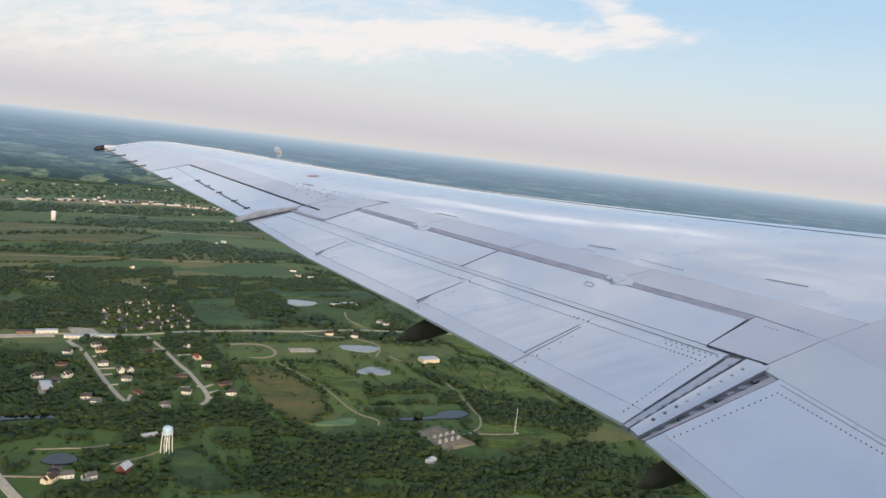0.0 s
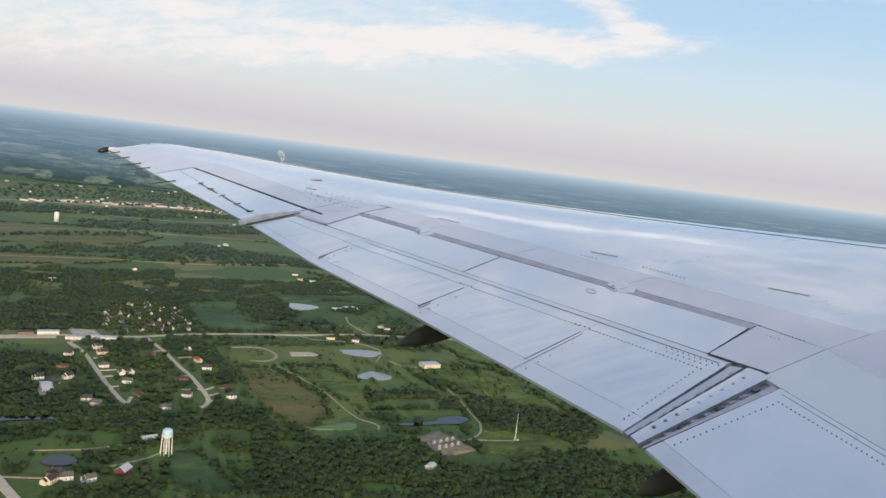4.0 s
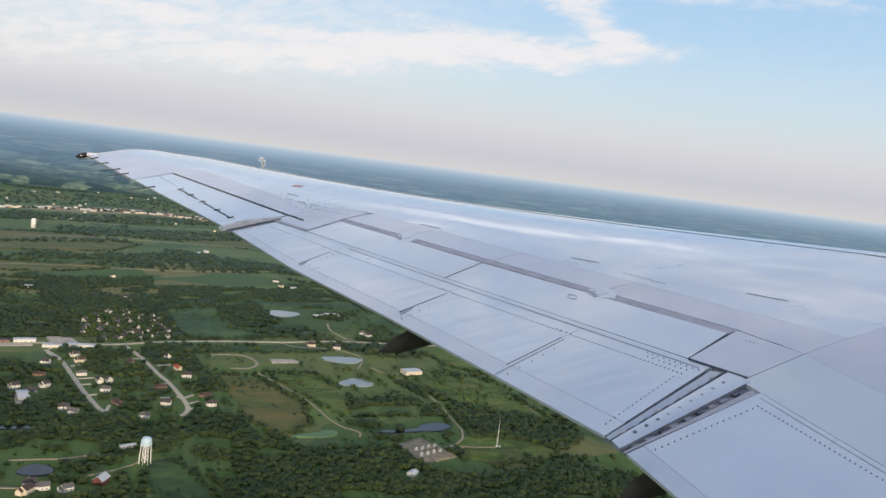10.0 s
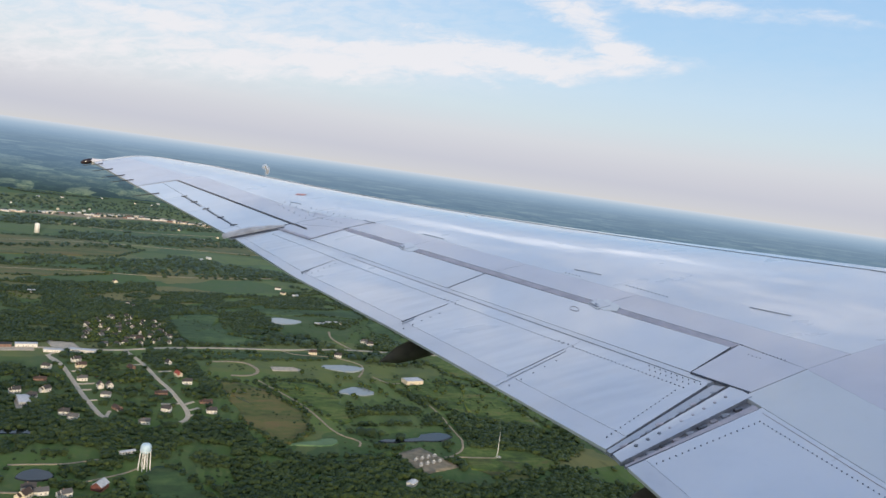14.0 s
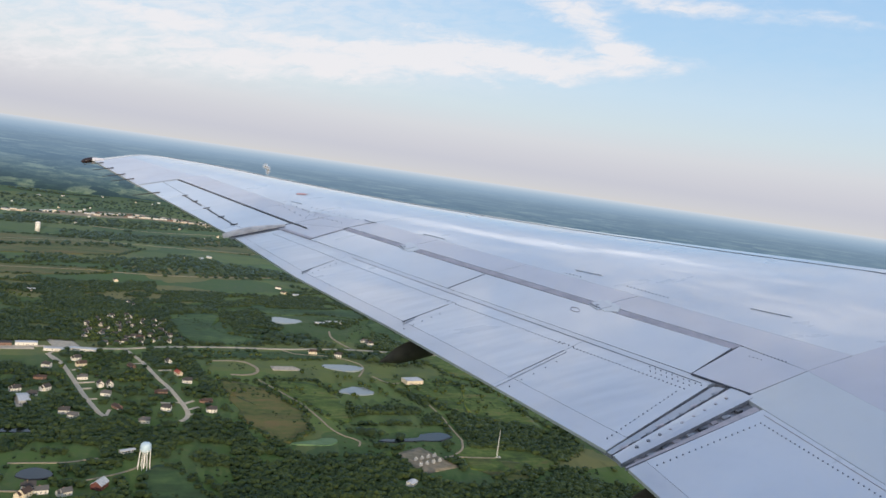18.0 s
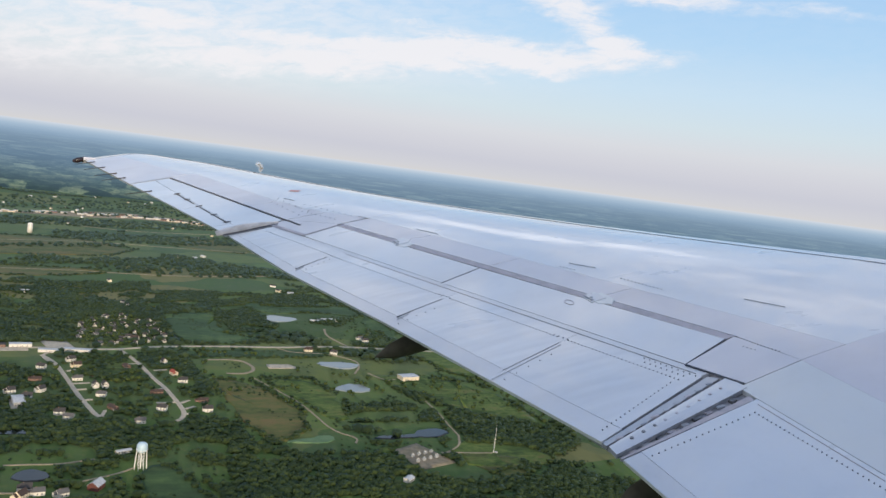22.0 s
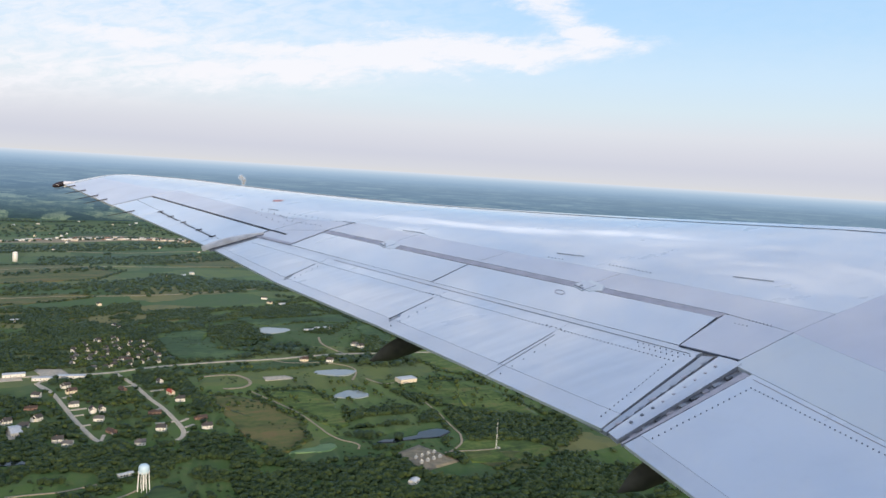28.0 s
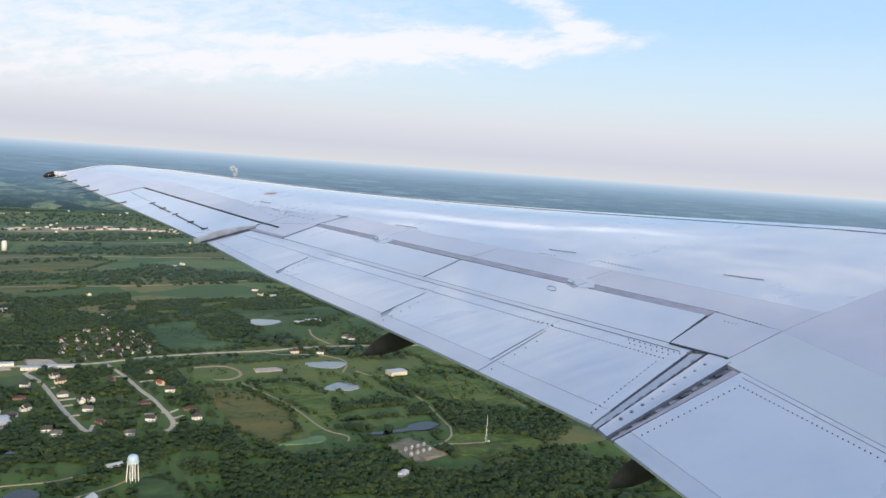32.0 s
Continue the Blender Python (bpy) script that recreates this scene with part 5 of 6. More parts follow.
def lump(sub, squash, seed):
    bm = bmesh.new()
    bmesh.ops.create_icosphere(bm, subdivisions=sub, radius=1.0)
    r = np.random.default_rng(seed)
    off = Vector(r.uniform(-50, 50, 3))
    for v in bm.verts:
        v.co *= 1.0 + 0.45 * noise.noise(v.co * 1.7 + off) + 0.28 * noise.noise(v.co * 4.3 + off) + r.uniform(-0.12, 0.12)
        v.co.z *= squash
    bm.verts.ensure_lookup_table()
    vs = np.array([v.co[:] for v in bm.verts])
    fs = np.array([[v.index for v in f.verts] for f in bm.faces])
    bm.free()
    return vs, fs


def crown(seed, fine):
    """A crown of several uneven clumps, about 1 wide and 1 high, on the ground: vertices, faces and soft leaf normals."""
    r = np.random.default_rng(seed)
    parts = []
    spec = [(2, 0.37, 0.0, 0.48)] + [(1, r.uniform(0.12, 0.25), r.uniform(0.2, 0.46), r.uniform(0.25, 0.88)) for _ in range(4)] if fine else [(1, 0.46, 0.0, 0.46), (1, 0.3, 0.25, 0.6)]
    for i, (sub, size, out, z) in enumerate(spec):
        v, f = lump(sub, 0.95, seed * 31 + i)
        a = r.uniform(0, 2 * pi)
        w = v + r.normal(0, 0.4, v.shape)
        parts.append((v * size + np.array([out * cos(a), out * sin(a), z]), f, w / np.linalg.norm(w, axis=1)[:, None]))
    vs, fs, ns, o = [], [], [], 0
    for v, f, w in parts:
        vs.append(v)
        fs.append(f + o)
        ns.append(w)
        o += len(v)
    vs, fs, ns = np.concatenate(vs), np.concatenate(fs), np.concatenate(ns)
    whole = vs - np.array([0, 0, 0.25])
    ns = ns * (0.42 if fine else 0.30) + whole / np.linalg.norm(whole, axis=1)[:, None] * (0.22 if fine else 0.12) + np.array([0, 0, 0.8 if fine else 0.9])
    return vs, fs, ns / np.linalg.norm(ns, axis=1)[:, None]


WOODS.append(([(-35, 1330), (40, 1440), (120, 1440), (230, 1240), (180, 1085), (60, 1110), (10, 1200)], 0.30))
TOWN_STRIP = [(-300, 3610), (0, 3810), (300, 3890), (560, 3830), (800, 3800), (800, 3740), (560, 3740), (280, 3800), (0, 3720), (-280, 3530)]
WOODS.append((TOWN_STRIP, 0.4))
WOODS.append(([(-420, 3640), (-100, 3900), (300, 4010), (800, 3900), (900, 4350), (400, 4560), (-300, 4420), (-600, 4000)], 0.26))
for line in ([(-500, 2150), (-120, 2260), (240, 2230), (700, 2380), (1300, 2450)], [(-420, 2700), (100, 2820), (700, 2900), (1500, 2860)], [(-380, 3350), (200, 3300), (900, 3420), (1900, 3300)]):
    road("far_lane", line, 4.5, gravel)
FINE, COARSE = [crown(s, True) for s in range(9)], [crown(s + 40, False) for s in range(7)]


def grove(name, pts, sizes, kinds, label):
    """Many trees as one piece of woodland."""
    if not len(pts):
        return None
    vs, fs, ns, o = [], [], [], 0
    for (x, y), s in zip(pts, sizes):
        v, f, w = kinds[int(rng.integers(len(kinds)))]
        a = rng.uniform(0, 2 * pi)
        c, n = cos(a), sin(a)
        h = s * rng.uniform(0.50, 0.78)
        q = np.stack([(v[:, 0] * c - v[:, 1] * n) * s + x, (v[:, 0] * n + v[:, 1] * c) * s + y, v[:, 2] * h + hgt(x, y) - 0.6], 1)
        vs.append(q)
        fs.append(f + o)
        ns.append(np.stack([w[:, 0] * c - w[:, 1] * n, w[:, 0] * n + w[:, 1] * c, w[:, 2]], 1))
        o += len(v)
    vs, fs, ns = np.concatenate(vs), np.concatenate(fs), np.concatenate(ns)
    me = bpy.data.meshes.new(name)
    me.vertices.add(len(vs))
    me.vertices.foreach_set("co", vs.ravel())
    me.loops.add(fs.size)
    me.loops.foreach_set("vertex_index", fs.ravel().astype(np.int32))
    me.polygons.add(len(fs))
    me.polygons.foreach_set("loop_start", np.arange(0, fs.size, 3, dtype=np.int32))
    me.polygons.foreach_set("use_smooth", np.ones(len(fs), bool))
    me.update(calc_edges=True)
    me.normals_split_custom_set_from_vertices(ns)
    me.materials.append(leaves)
    return tagged(new(name, me), label, "woodland", kind="stuff")


def inside(x, y, poly):
    """Which of the points lie in the polygon."""
    r = np.zeros(len(x), bool)
    for (x0, y0), (x1, y1) in zip(poly, poly[1:] + poly[:1]):
        if y0 != y1:
            r ^= ((y0 > y) != (y1 > y)) & (x < (x1 - x0) * (y - y0) / (y1 - y0) + x0)
    return r


def clear(x, y, fields=False):
    """Points that stand on no road, pond, lot or house plot."""
    ok = np.ones(len(x), bool)
    for line, w in ROADS:
        for px, py in line:
            ok &= (x - px) ** 2 + (y - py) ** 2 > (w / 2 + 8.0) ** 2
            if w >= 6:
                ok &= (np.abs(x - px) > 7.0) | (y > py) | (y < py - 27.0)         # open verge south of the larger roads
    for p in POLYS + (FIELDS if fields else []):
        ok &= ~inside(x, y, p)
    for p in POLYS:
        ok &= ~inside(x, y + 16.0, p)          # the near bank lies open
    for px, py, r in PLOTS:
        ok &= (x - px) ** 2 + (y - py) ** 2 > r * r
    return ok


VILLAGE = []
vill = [(33, 1662), (110, 1751), (171, 1679), (205, 1528), (78, 1479), (32, 1525)]
while len(VILLAGE) < 46:
    q = rng.uniform((30, 1480), (206, 1750))
    if inside(q[:1], q[1:], vill)[0] and all(hypot(q[0] - a, q[1] - b) > 20 for a, b in VILLAGE):
        VILLAGE.append((float(q[0]), float(q[1])))
PLOTS = [(x, y, 19) for x, y, *_ in HOUSES] + [(x, y, 7.0) for x, y in VILLAGE] + [(96, 928, 24), (48, 878, 18), (80, 975, 12), (-116, 2965, 25), (567, 930, 40), (530, 930, 26), (610, 926, 30), (584, 1292, 34), (404, 852, 18)]


def jitter(poly, step):
    xs, ys = [q[0] for q in poly], [q[1] for q in poly]
    gx, gy = np.meshgrid(np.arange(min(xs), max(xs), step), np.arange(min(ys), max(ys), step))
    x, y = gx.ravel() + rng.uniform(-0.5, 0.5, gx.size) * step, gy.ravel() + rng.uniform(-0.5, 0.5, gx.size) * step
    k = inside(x, y, poly)
    return x[k], y[k]


for poly, density in WOODS:
    mx, my = sum(q[0] for q in poly) / len(poly), sum(q[1] for q in poly) / len(poly)
    far = min(hypot(*q) for q in poly) > 1900
    abeam = -0.16 < atan2(mx, my) < 0.72 and not far
    x, y = jitter(poly, 6.2 if abeam else 13.0)
    keep = (rng.uniform(0, 1, len(x)) < density * (0.42 if far else 1.0)) & clear(x, y)
    if not far:
        keep &= np.array([noise.noise(Vector((p / 60, q / 42, 4.4))) for p, q in zip(x, y)]) < 0.30
    x, y = x[keep], y[keep]
    s = rng.uniform(6.5, 13.5, len(x)) if abeam else rng.uniform(12, 19, len(x))
    grove("woodland", np.stack([x, y], 1), s, FINE if abeam else COARSE, "dense dark green deciduous woodland")

for poly in FIELDS:
    pts = []
    for (x0, y0), (x1, y1) in zip(poly, poly[1:] + poly[:1]):
        n = int(hypot(x1 - x0, y1 - y0) / 7) + 1
        for i in range(n):
            p = (x0 + (x1 - x0) * i / n, y0 + (y1 - y0) * i / n)
            if noise.noise(Vector((p[0] / 90, p[1] / 90, 1.7))) > -0.12:
                pts.append((p[0] + rng.uniform(-5, 5), p[1] + rng.uniform(-5, 5)))
    if pts:
        pts = np.array(pts)
        pts = pts[clear(pts[:, 0], pts[:, 1])]
        if not len(pts):
            continue
        abeam = -0.16 < atan2(*pts.mean(0)) < 0.72 and hypot(*pts.mean(0)) < 2300
        grove("hedgerow", pts, rng.uniform(6, 12, len(pts)), FINE if abeam else COARSE, "uneven hedgerow of dark green trees round a field")

# far woods and hedgerows over the rest of the plain
def far_woods():
    step = 15.0
    gx, gy = np.meshgrid(np.arange(-1300, 4700, step), np.arange(500, 4700, step))
    x, y = gx.ravel() + rng.uniform(-0.5, 0.5, gx.size) * step, gy.ravel() + rng.uniform(-0.5, 0.5, gx.size) * step
    r, a = np.hypot(x, y), np.degrees(np.arctan2(x, y))
    k = (r < 4700) & (r > 560) & (a > -14) & (a < 64)
    x, y, r = x[k], y[k], r[k]
    m = np.array([noise.noise(Vector((p / 520 + 0.25 * sin(q / 210), q / 230, 3.1))) + 0.45 * noise.noise(Vector((p / 130, q / 90, 8.0))) for p, q in zip(x, y)])
    k = m > np.where(r < 1900, 0.30, np.where(r < 3500, 0.33, np.where(r < 4200, 0.38, 0.44)))
    x, y = x[k], y[k]
    k = clear(x, y, True)
    for poly, _ in WOODS:
        k &= ~inside(x, y, poly)
    x, y = x[k], y[k]
    r = np.hypot(x, y)
    for lo, hi in ((0, 1900), (1900, 2700), (2700, 3600), (3600, 5000)):
        j = (r >= lo) & (r < hi)
        grove("far_woodland", np.stack([x[j], y[j]], 1), rng.uniform(12, 20, j.sum()), COARSE, "far dark woods and hedgerows between fields")


far_woods()


def shrubs():
    """Small bushes strewn over the grass."""
    r_ = np.random.default_rng(33)
    d, a = 780 + 1300 * r_.uniform(size=9000), np.radians(r_.uniform(-8, 40, 9000))
    x, y = d * np.sin(a), d * np.cos(a)
    m = np.array([noise.noise(Vector((p / 70, q / 70, 6.0))) + 0.5 * noise.noise(Vector((p / 22, q / 22, 2.0))) for p, q in zip(x, y)])
    k = (m > 0.12) & clear(x, y)
    x, y = x[k][:2600], y[k][:2600]
    grove("shrubs", np.stack([x, y], 1), r_.uniform(2.2, 6.0, len(x)), COARSE, "small dark bushes strewn over rough grass")


shrubs()


def make_tree(seed):
    t = new("tree")
    bm = bmesh.new()
    r = np.random.default_rng(seed)
    cyl(bm, (0, 0, -0.5), (0.1, 0, 3.4), 0.32, 0.2, 7)
    for k in range(4):
        a = 2 * pi * k / 4 + r.uniform(0, 1)
        cyl(bm, (0.1, 0, 2.8 + 0.3 * k), (1.8 * cos(a), 1.8 * sin(a), 5.2 + 0.4 * k), 0.14, 0.05, 5)
    part("trunk", bm, bark, t)
    v, f, _ = crown(seed, True)
    me = bpy.data.meshes.new("crown")
    me.from_pydata([tuple(q) for q in v * np.array([9.0, 9.0, 8.5]) + np.array([0, 0, 0.8])], [], [tuple(q) for q in f])
    me.polygons.foreach_set("use_smooth", [True] * len(me.polygons))
    me.materials.append(leaves)
    c = new("crown", me)
    c.parent = t
    return tagged(t, "lone dark green deciduous tree in the grass", "tree", "scattered trees")


TREES = [make_tree(s + 70) for s in range(5)]
spots = []
for (a, b), w in HEDGES:
    n = int(hypot(b[0] - a[0], b[1] - a[1]) / 11) + 1
    spots += [(a[0] + (b[0] - a[0]) * i / n + rng.uniform(-w, w), a[1] + (b[1] - a[1]) * i / n + rng.uniform(-w, w)) for i in range(n) if rng.uniform() < 0.7]
for poly, n in ((vill, 190), ([(330, 1240), (620, 1340), (900, 1200), (800, 1060), (520, 1150)], 70), ([(-80, 1300), (160, 1420), (300, 1150), (60, 1080)], 70)):
    x, y = jitter(poly, 11)
    pick = rng.permutation(len(x))[:n]
    spots += list(zip(x[pick], y[pick]))
sx, sy = np.array([q[0] for q in spots]), np.array([q[1] for q in spots])
ok = clear(sx, sy)
sx, sy = sx[ok], sy[ok]
for i, (x, y) in enumerate(zip(sx, sy)):
    m = pose(x, y, hgt(x, y), 0, 0, float(rng.uniform(0, 360)))
    t = TREES[i] if i < 5 else copy_thing(TREES[i % 5], m)
    t.matrix_basis = m
    t.scale = (1, 1, 1)

# ---------------------------------------------------------------- buildings
def house(name, length, width, height, pitch, wall, roof, label, windows=2, chimney=True):
    h = new(name)
    bm = bmesh.new()
    L, W = length / 2, width / 2
    rise = W * pitch
    v = [bm.verts.new(p) for p in ((-L, -W, -1), (L, -W, -1), (L, W, -1), (-L, W, -1), (-L, -W, height), (L, -W, height), (L, W, height), (-L, W, height), (-L, 0, height + rise), (L, 0, height + rise))]
    for f in ((0, 1, 5, 4), (2, 3, 7, 6), (1, 2, 6, 9, 5), (3, 0, 4, 8, 7), (3, 2, 1, 0)):
        bm.faces.new([v[i] for i in f])
    part("wall", bm, wall, h)
    bm = bmesh.new()
    o = 0.5
    for s in (-1, 1):
        e = [(-L - o, s * (W + o), height - o * pitch), (L + o, s * (W + o), height - o * pitch), (L + o, 0, height + rise), (-L - o, 0, height + rise)]
        lo, hi = [bm.verts.new(p) for p in e], [bm.verts.new((p[0], p[1], p[2] + 0.22)) for p in e]
        bm.faces.new(lo)
        bm.faces.new(hi)
        for i in range(4):
            bm.faces.new((lo[i], lo[(i + 1) % 4], hi[(i + 1) % 4], hi[i]))
    bmesh.ops.recalc_face_normals(bm, faces=bm.faces)
    rf = part("roof", bm, roof, h)
    if chimney:
        bm = bmesh.new()
        box(bm, L * 0.4, L * 0.4 + 0.9, -0.5, 0.5, height, height + rise + 1.0, 0.05)
        part("chimney", bm, wall_brick, rf)
    for s in (-1, 1):
        for k in range(windows):
            x = -L + length * (k + 0.7) / (windows + 0.6)
            bm = bmesh.new()
            box(bm, x - 0.6, x + 0.6, s * W - 0.08, s * W + 0.08, 1.0, 2.3, 0.02)
            part("window", bm, pane_dark, h)
            if height > 5 and chimney:
                bm = bmesh.new()
                box(bm, x - 0.6, x + 0.6, s * W - 0.08, s * W + 0.08, 3.6, 4.8, 0.02)
                part("window", bm, pane_dark, h)
    bm = bmesh.new()
    box(bm, -0.5, 0.5, -W - 0.07, -W + 0.07, 0.0, 2.1, 0.02)
    part("door", bm, door_brown, h)
    if chimney:
        bm = bmesh.new()
        gw, gl = W * 0.7, L * 0.55
        v = [bm.verts.new(p) for p in ((L - 0.2, -W, -1), (L + gl, -W, -1), (L + gl, -W + 2 * gw, -1), (L - 0.2, -W + 2 * gw, -1), (L - 0.2, -W, height * 0.8), (L + gl, -W, height * 0.8), (L + gl, -W + 2 * gw, height * 0.8), (L - 0.2, -W + 2 * gw, height * 0.8), (L - 0.2, -W + gw, height * 0.8 + gw * pitch), (L + gl, -W + gw, height * 0.8 + gw * pitch))]
        for f in ((0, 1, 5, 4), (2, 3, 7, 6), (1, 2, 6, 9, 5), (3, 0, 4, 8, 7)):
            bm.faces.new([v[i] for i in f])
        part("garage_wall", bm, wall, h)
        bm = bmesh.new()
        for s in (-1, 1):
            e = [(L - 0.2, -W + gw + s * (gw + 0.4), height * 0.8 - 0.4 * pitch), (L + gl + 0.4, -W + gw + s * (gw + 0.4), height * 0.8 - 0.4 * pitch), (L + gl + 0.4, -W + gw, height * 0.8 + gw * pitch), (L - 0.2, -W + gw, height * 0.8 + gw * pitch)]
            lo, hi = [bm.verts.new(p) for p in e], [bm.verts.new((p[0], p[1], p[2] + 0.2)) for p in e]
            bm.faces.new(lo)
            bm.faces.new(hi)
            for i in range(4):
                bm.faces.new((lo[i], lo[(i + 1) % 4], hi[(i + 1) % 4], hi[i]))
        bmesh.ops.recalc_face_normals(bm, faces=bm.faces)
        part("garage_roof", bm, roof, h)
        bm = bmesh.new()
        box(bm, L + gl * 0.2, L + gl * 0.85, -W - 0.06, -W + 0.06, 0.0, 2.2, 0.02)
        part("garage_door", bm, wall_white, h)
    return tagged(h, label, "house", "village houses")


PROTO = {
    "white": house("house", 11, 9, 5.3, 0.8, wall_white, roof_dark, "white-sided house with a dark shingle roof among trees"),
    "cream": house("house", 12, 10, 5.4, 0.75, wall_cream, roof_brown, "cream-sided house with a brown shingle roof"),
    "brick": house("house", 14, 9, 3.3, 0.55, wall_brick, roof_brown, "red-brick house with a brown roof beside a street"),
    "grey": house("house", 11, 8.5, 4.6, 0.75, wall_white, roof_grey, "white-sided house with a weathered grey roof"),
    "red": house("house", 13, 9, 4.4, 0.7, wall_cream, roof_red, "cream house with a bright red roof"),
}
placed = [(x, y, k, a, 1.0) for x, y, k, a in HOUSES]
kinds = ["white", "grey", "white", "white", "grey"]
placed += [(x, y, kinds[int(rng.integers(5))], float(rng.integers(0, 4)) * 45, 0.84) for x, y in VILLAGE]
used = set()
for x, y, k, a, size in placed:
    m = pose(x, y, hgt(x, y) + 0.3, 0, 0, a + 180 + float(rng.choice([0, 0, 90, -25, 25]))) @ Matrix.Scale(size, 4)
    if k in used:
        copy_thing(PROTO[k], m)
    else:
        used.add(k)
        PROTO[k].matrix_basis = m

for n, x, y, l, w, h, p, wm, rm, a, lab in (
        ("barn", 48, 878, 16, 12, 5, 0.75, wall_red, roof_pale, 60, "red barn with a pale metal roof in a farmyard"),
        ("shed", 80, 975, 18, 6, 3, 0.3, wall_white, roof_pale, 20, "long white shed beside the water tower"),
        ("long_shed", 526, 1719, 24, 10, 4, 0.25, wall_white, roof_pale, 0, "long white farm shed with a pale roof"),
        ("long_shed", 563, 1732, 42, 11, 4, 0.25, wall_white, roof_pale, 5, "long white farm shed with a pale roof"),
        ("shop", -92, 1466, 24, 14, 5, 0.1, wall_brick, roof_dark, 5, "low brick shop beside the road"),
        ("shop", -58, 1470, 34, 13, 5, 0.1, wall_white, roof_pale, 5, "low white shop beside the road"),
        ("shop", -12, 1438, 36, 10, 4, 0.1, wall_white, roof_pale, -5, "long low white shop with a pale roof"),
        ("shop", 30, 1443, 42, 12, 4, 0.1, wall_white, roof_pale, -12, "long low white shop with a pale roof"),
        ("warehouse", 584, 1292, 34, 22, 7, 0.06, wall_cream, roof_pale, 8, "flat cream warehouse with a pale roof in grass"),
        ("plant_building", 996, 1560, 30, 18, 6, 0.08, wall_grey, roof_pale, 12, "grey works building with a pale flat roof"),
        ("plant_building", 1026, 1528, 22, 14, 5, 0.08, wall_white, roof_pale, 12, "white works building with a pale flat roof"),
        ("shed", 404, 852, 14, 9, 4, 0.3, wall_white, roof_pale, 40, "white shed with a pale metal roof in a pasture"),
        ("workshop", -44, 1172, 14, 34, 5, 0.15, wall_grey, roof_pale, 10, "grey workshop with a pale metal roof")):
    b = house(n, l, w, h, p, wm, rm, lab, 4, False)
    b["category"], b["group"] = n.replace("_", " "), "other buildings"
    b.matrix_basis = pose(x, y, hgt(x, y) + 0.4, 0, 0, a)

def far_farms():
    """Small pale farmhouses strewn over the far fields."""
    kinds_ = [house("farmhouse", 16, 9, 4.5, 0.5, w_, r_, lab, 0, False) for w_, r_, lab in (
        (wall_white, roof_pale, "small white farmhouse among far fields"), (wall_cream, roof_dark, "small cream farmhouse among far fields"), (wall_white, roof_dark, "small white farmhouse with a dark roof in far fields"))]
    n = 0
    r_ = np.random.default_rng(21)
    while n < 170:
        d, a = 1750 + 2950 * r_.uniform() ** 0.8, radians(r_.uniform(-9, 58))
        x, y = d * sin(a), d * cos(a)
        q = noise.noise(Vector((x / 420, y / 300, 5.5)))
        if q < -0.02 or not clear(np.array([x]), np.array([y]))[0]:
            continue
        m = pose(x, y, hgt(x, y) + 0.3, 0, 0, float(r_.uniform(0, 180)))
        b = kinds_[n] if n < 3 else copy_thing(kinds_[n % 3], m)
        b.matrix_basis = m
        b["group"] = "far farmhouses"
        FARMS.append((x, y))
        n += 1


FARMS = []
far_farms()
TOWN = [house("town_building", 26, 16, 4.6, 0.12, w_, r_, lab, 5, False) for w_, r_, lab in ((wall_white, roof_pale, "low white commercial building in the far town"), (wall_cream, roof_pale, "low cream commercial building in the far town"), (wall_brick, roof_dark, "low brick commercial building in the far town"), (wall_red, roof_red, "red-roofed commercial building in the far town"))]
tagged(sheet('town_ground', TOWN_STRIP, gravel, 0.35, 1, 10), 'pale paved ground of the far town', 'town ground', kind='structure')
tx, ty = jitter(TOWN_STRIP, 25)
ordr = rng.permutation(len(tx))[:64]
for i, k in enumerate(ordr):
    m = pose(float(tx[k]), float(ty[k]), hgt(tx[k], ty[k]) + 0.4, 0, 0, float(rng.uniform(-12, 12)))
    j = i if i < 4 else int(rng.choice(3, p=[0.3, 0.35, 0.35]))
    b = TOWN[j] if i < 4 else copy_thing(TOWN[j], m)
    b["category"], b["group"] = "building", "far town buildings"
    b.matrix_basis = m


def water_tower(x, y):
    t = new("water_tower")
    bm = bmesh.new()
    prof = [(0.6, 23.2), (3.5, 23.6), (6.0, 25.0), (7.0, 27.0), (7.2, 29.5), (7.2, 33.0), (6.6, 35.2), (5.0, 36.8), (2.5, 37.7), (0.3, 38.0)]
    lathe(bm, prof, 32)
    tank = part("tank", bm, tank_blue, t, "pale blue rounded steel tank", True)
    bm = bmesh.new()
    lathe(bm, [(7.25, 27.6), (8.0, 27.6), (8.0, 27.9), (7.25, 27.9)], 32)
    part("walkway", bm, tank_white, tank)
    for k in range(8):
        a = 2 * pi * (k + 0.5) / 8
        bm = bmesh.new()
        cyl(bm, (8.6 * cos(a), 8.6 * sin(a), -0.5), (6.9 * cos(a), 6.9 * sin(a), 27.5), 0.42, 0.36, 10)
        part("leg", bm, tank_white, t)
    bm = bmesh.new()
    cyl(bm, (0, 0, -0.5), (0, 0, 24), 0.9, 0.9, 12)
    part("riser_pipe", bm, tank_white, t)
    t.matrix_basis = pose(x, y, hgt(x, y)) @ Matrix.Diagonal((0.84, 0.84, 0.84, 1))
    tagged(t, "pale blue water tower on eight white legs in a clearing", "water tower")


water_tower(96, 928)


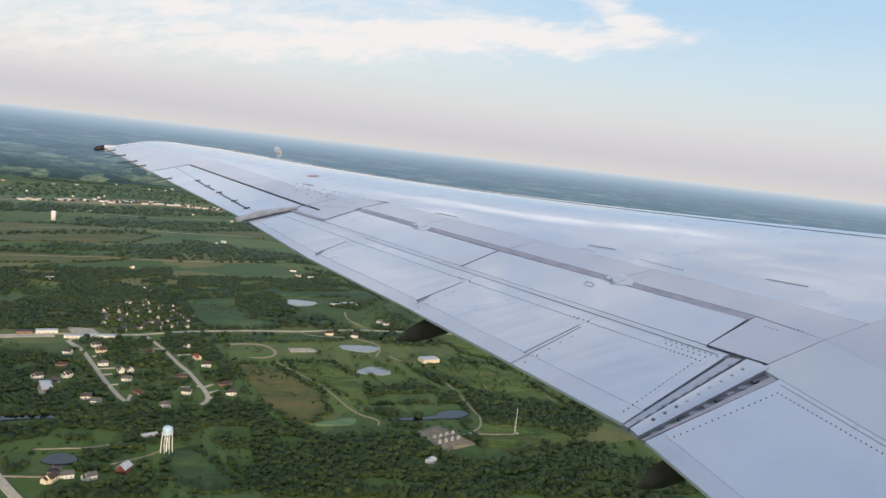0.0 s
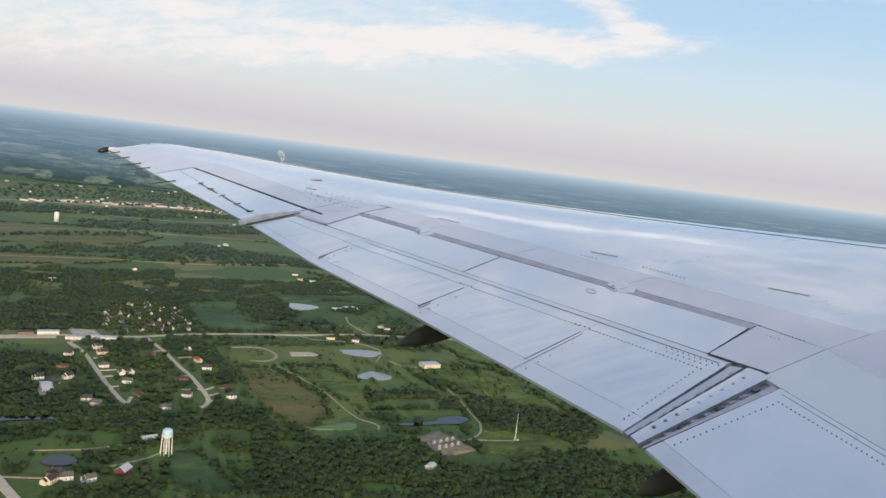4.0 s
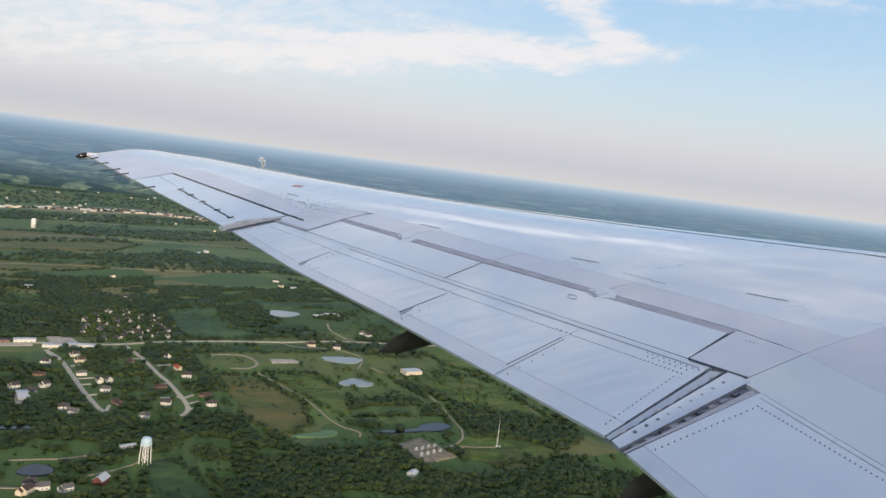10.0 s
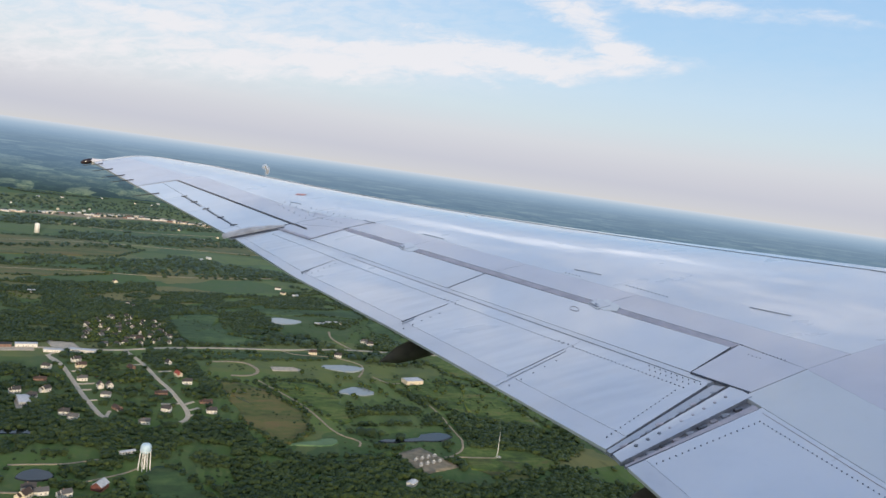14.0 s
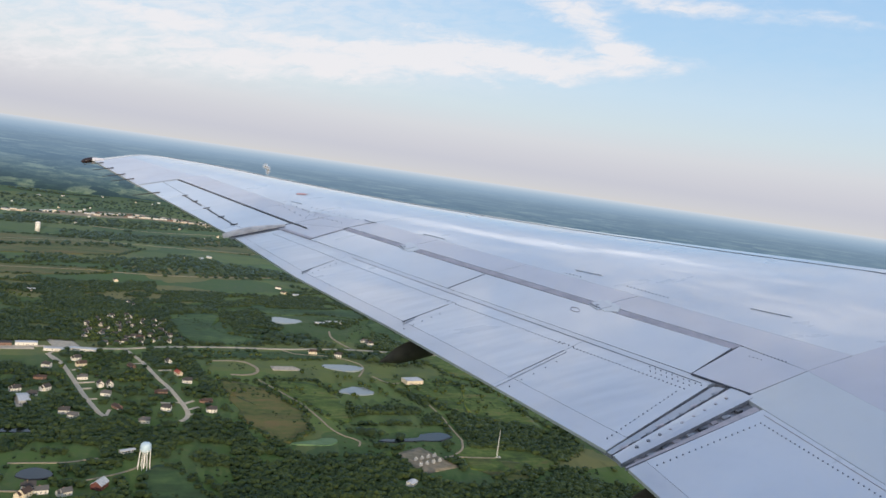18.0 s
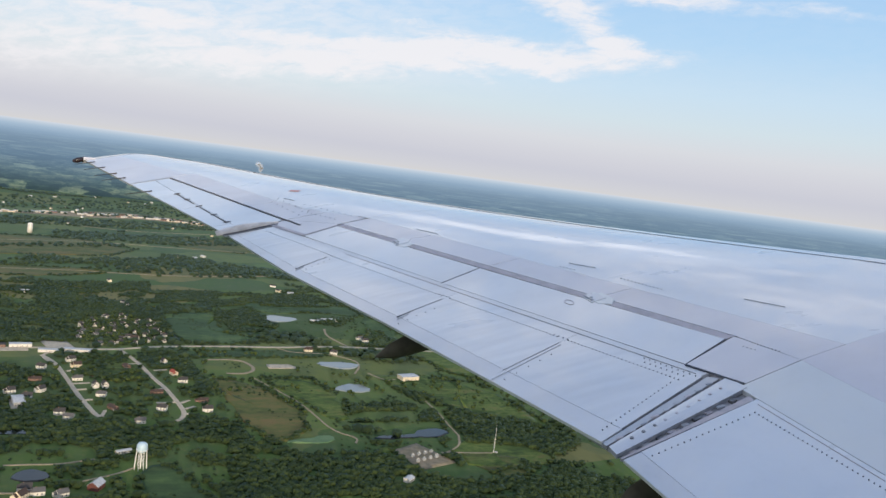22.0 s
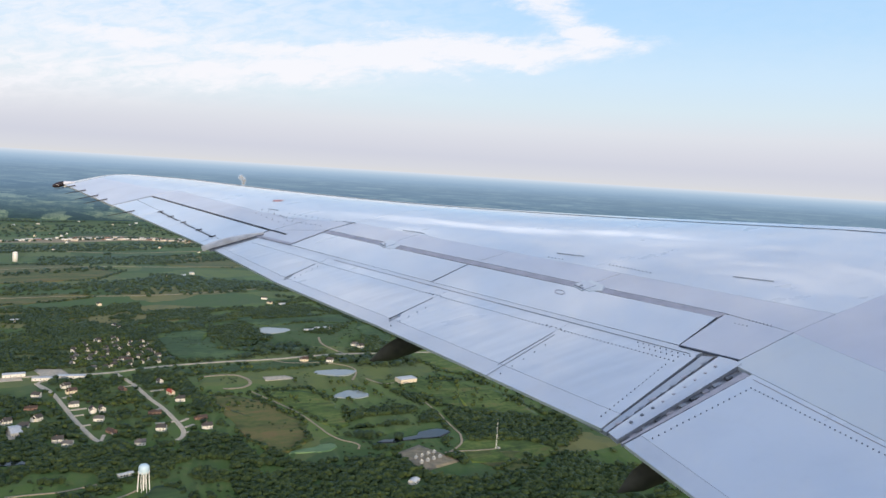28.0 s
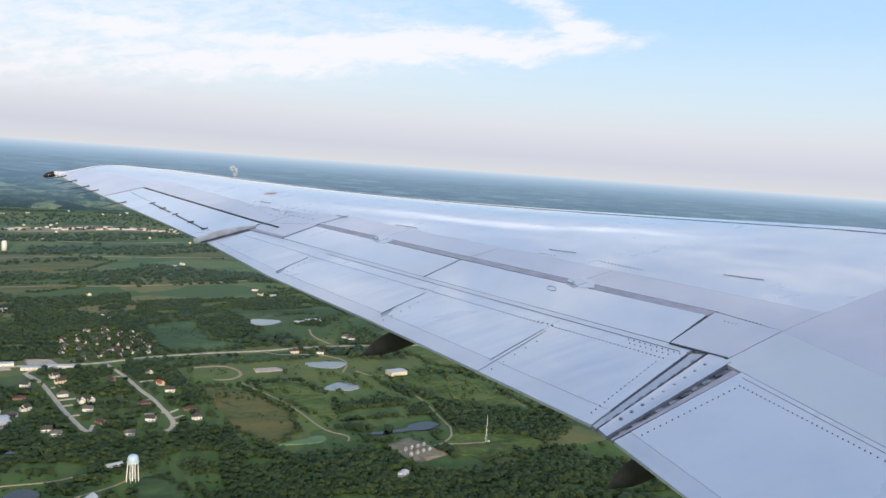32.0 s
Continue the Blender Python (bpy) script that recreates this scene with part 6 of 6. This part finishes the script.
def standpipe(x, y):
    t = new("standpipe_tank")
    bm = bmesh.new()
    lathe(bm, [(8, -1), (8, 29), (7.4, 31), (4, 33), (0.5, 33.6)], 28)
    part("tank", bm, tank_white, t, "tall white cylindrical tank", True)
    bm = bmesh.new()
    lathe(bm, [(8.05, 27), (8.5, 27), (8.5, 27.6), (8.05, 27.6)], 28)
    part("walkway", bm, wall_grey, t)
    t.matrix_basis = pose(x, y, hgt(x, y))
    tagged(t, "tall white standpipe water tank on a far pasture", "water tank")


standpipe(-116, 2965)


def radio_mast(x, y):
    t = new("radio_mast")
    for k in range(3):
        a = 2 * pi * k / 3
        bm = bmesh.new()
        cyl(bm, (1.1 * cos(a), 1.1 * sin(a), -0.5), (0.25 * cos(a), 0.25 * sin(a), 38), 0.16, 0.10, 6)
        part("mast_leg", bm, tank_white, t)
    for i in range(12):
        z = 1.5 + 3.0 * i
        r = 1.1 - 0.85 * z / 38
        bm = bmesh.new()
        for k in range(3):
            a, b = 2 * pi * k / 3, 2 * pi * (k + 1) / 3
            cyl(bm, (r * cos(a), r * sin(a), z), (r * cos(b), r * sin(b), z + 1.5), 0.07, 0.07, 5)
        part("brace", bm, tank_white, t)
    bm = bmesh.new()
    cyl(bm, (0, 0, 37.5), (0, 0, 44), 0.10, 0.05, 6)
    part("antenna", bm, tank_white, t)
    bm = bmesh.new()
    box(bm, 2.5, 6.0, -1.5, 1.5, -0.5, 2.6, 0.05)
    part("equipment_hut", bm, wall_grey, t)
    t.matrix_basis = pose(x, y, hgt(x, y))
    tagged(t, "slim white lattice radio mast in a grass field", "radio mast")


radio_mast(567, 930)


def transformer():
    t = new("transformer")
    bm = bmesh.new()
    box(bm, -2.2, 2.2, -1.5, 1.5, -0.3, 3.2, 0.1)
    part("body", bm, wall_grey, t)
    for k in range(3):
        bm = bmesh.new()
        cyl(bm, (-1.2 + 1.2 * k, 0, 3.2), (-1.2 + 1.2 * k, 0.2, 5.0), 0.22, 0.12, 8)
        part("bushing", bm, tank_white, t)
    for s in (-1, 1):
        bm = bmesh.new()
        box(bm, -1.7, 1.7, s * 1.55 - 0.3, s * 1.55 + 0.3, 0.4, 2.8, 0.05)
        part("radiator", bm, wall_grey, t)
    return tagged(t, "grey power transformer in a gravel yard", "transformer", "substation transformers")


first = transformer()
for i in range(8):
    m = pose(440 + 11 * (i % 4), 908 + 18 * (i // 4) + 4 * (i % 4), hgt(458, 920) + 0.9, 0, 0, 20)
    if i:
        copy_thing(first, m)
    else:
        first.matrix_basis = m


def steam_plume(x, y):
    """A small white column of steam over a far works."""
    bm = bmesh.new()
    r = np.random.default_rng(3)
    for i in range(16):
        f = i / 15
        c = Vector((r.uniform(-14, 14) * (0.4 + 0.6 * f), r.uniform(-10, 10), 250 + 46 * f))
        q = bmesh.ops.create_icosphere(bm, subdivisions=2, radius=(8 + 7 * f) * r.uniform(0.7, 1.2))
        for v in q["verts"]:
            v.co = v.co * (1 + 0.35 * noise.noise(v.co * 0.09 + c)) + c + Vector((-18 * f * f, 0, 0))
    me = bpy.data.meshes.new("steam_plume")
    bm.to_mesh(me)
    bm.free()
    me.materials.append(steam)
    me.polygons.foreach_set("use_smooth", [True] * len(me.polygons))
    ob = new("steam_plume", me)
    ob.location = (x, y, 0)
    tagged(ob, "small white steam plume over the far horizon", "steam", kind="stuff")


steam_plume(988, 4646)
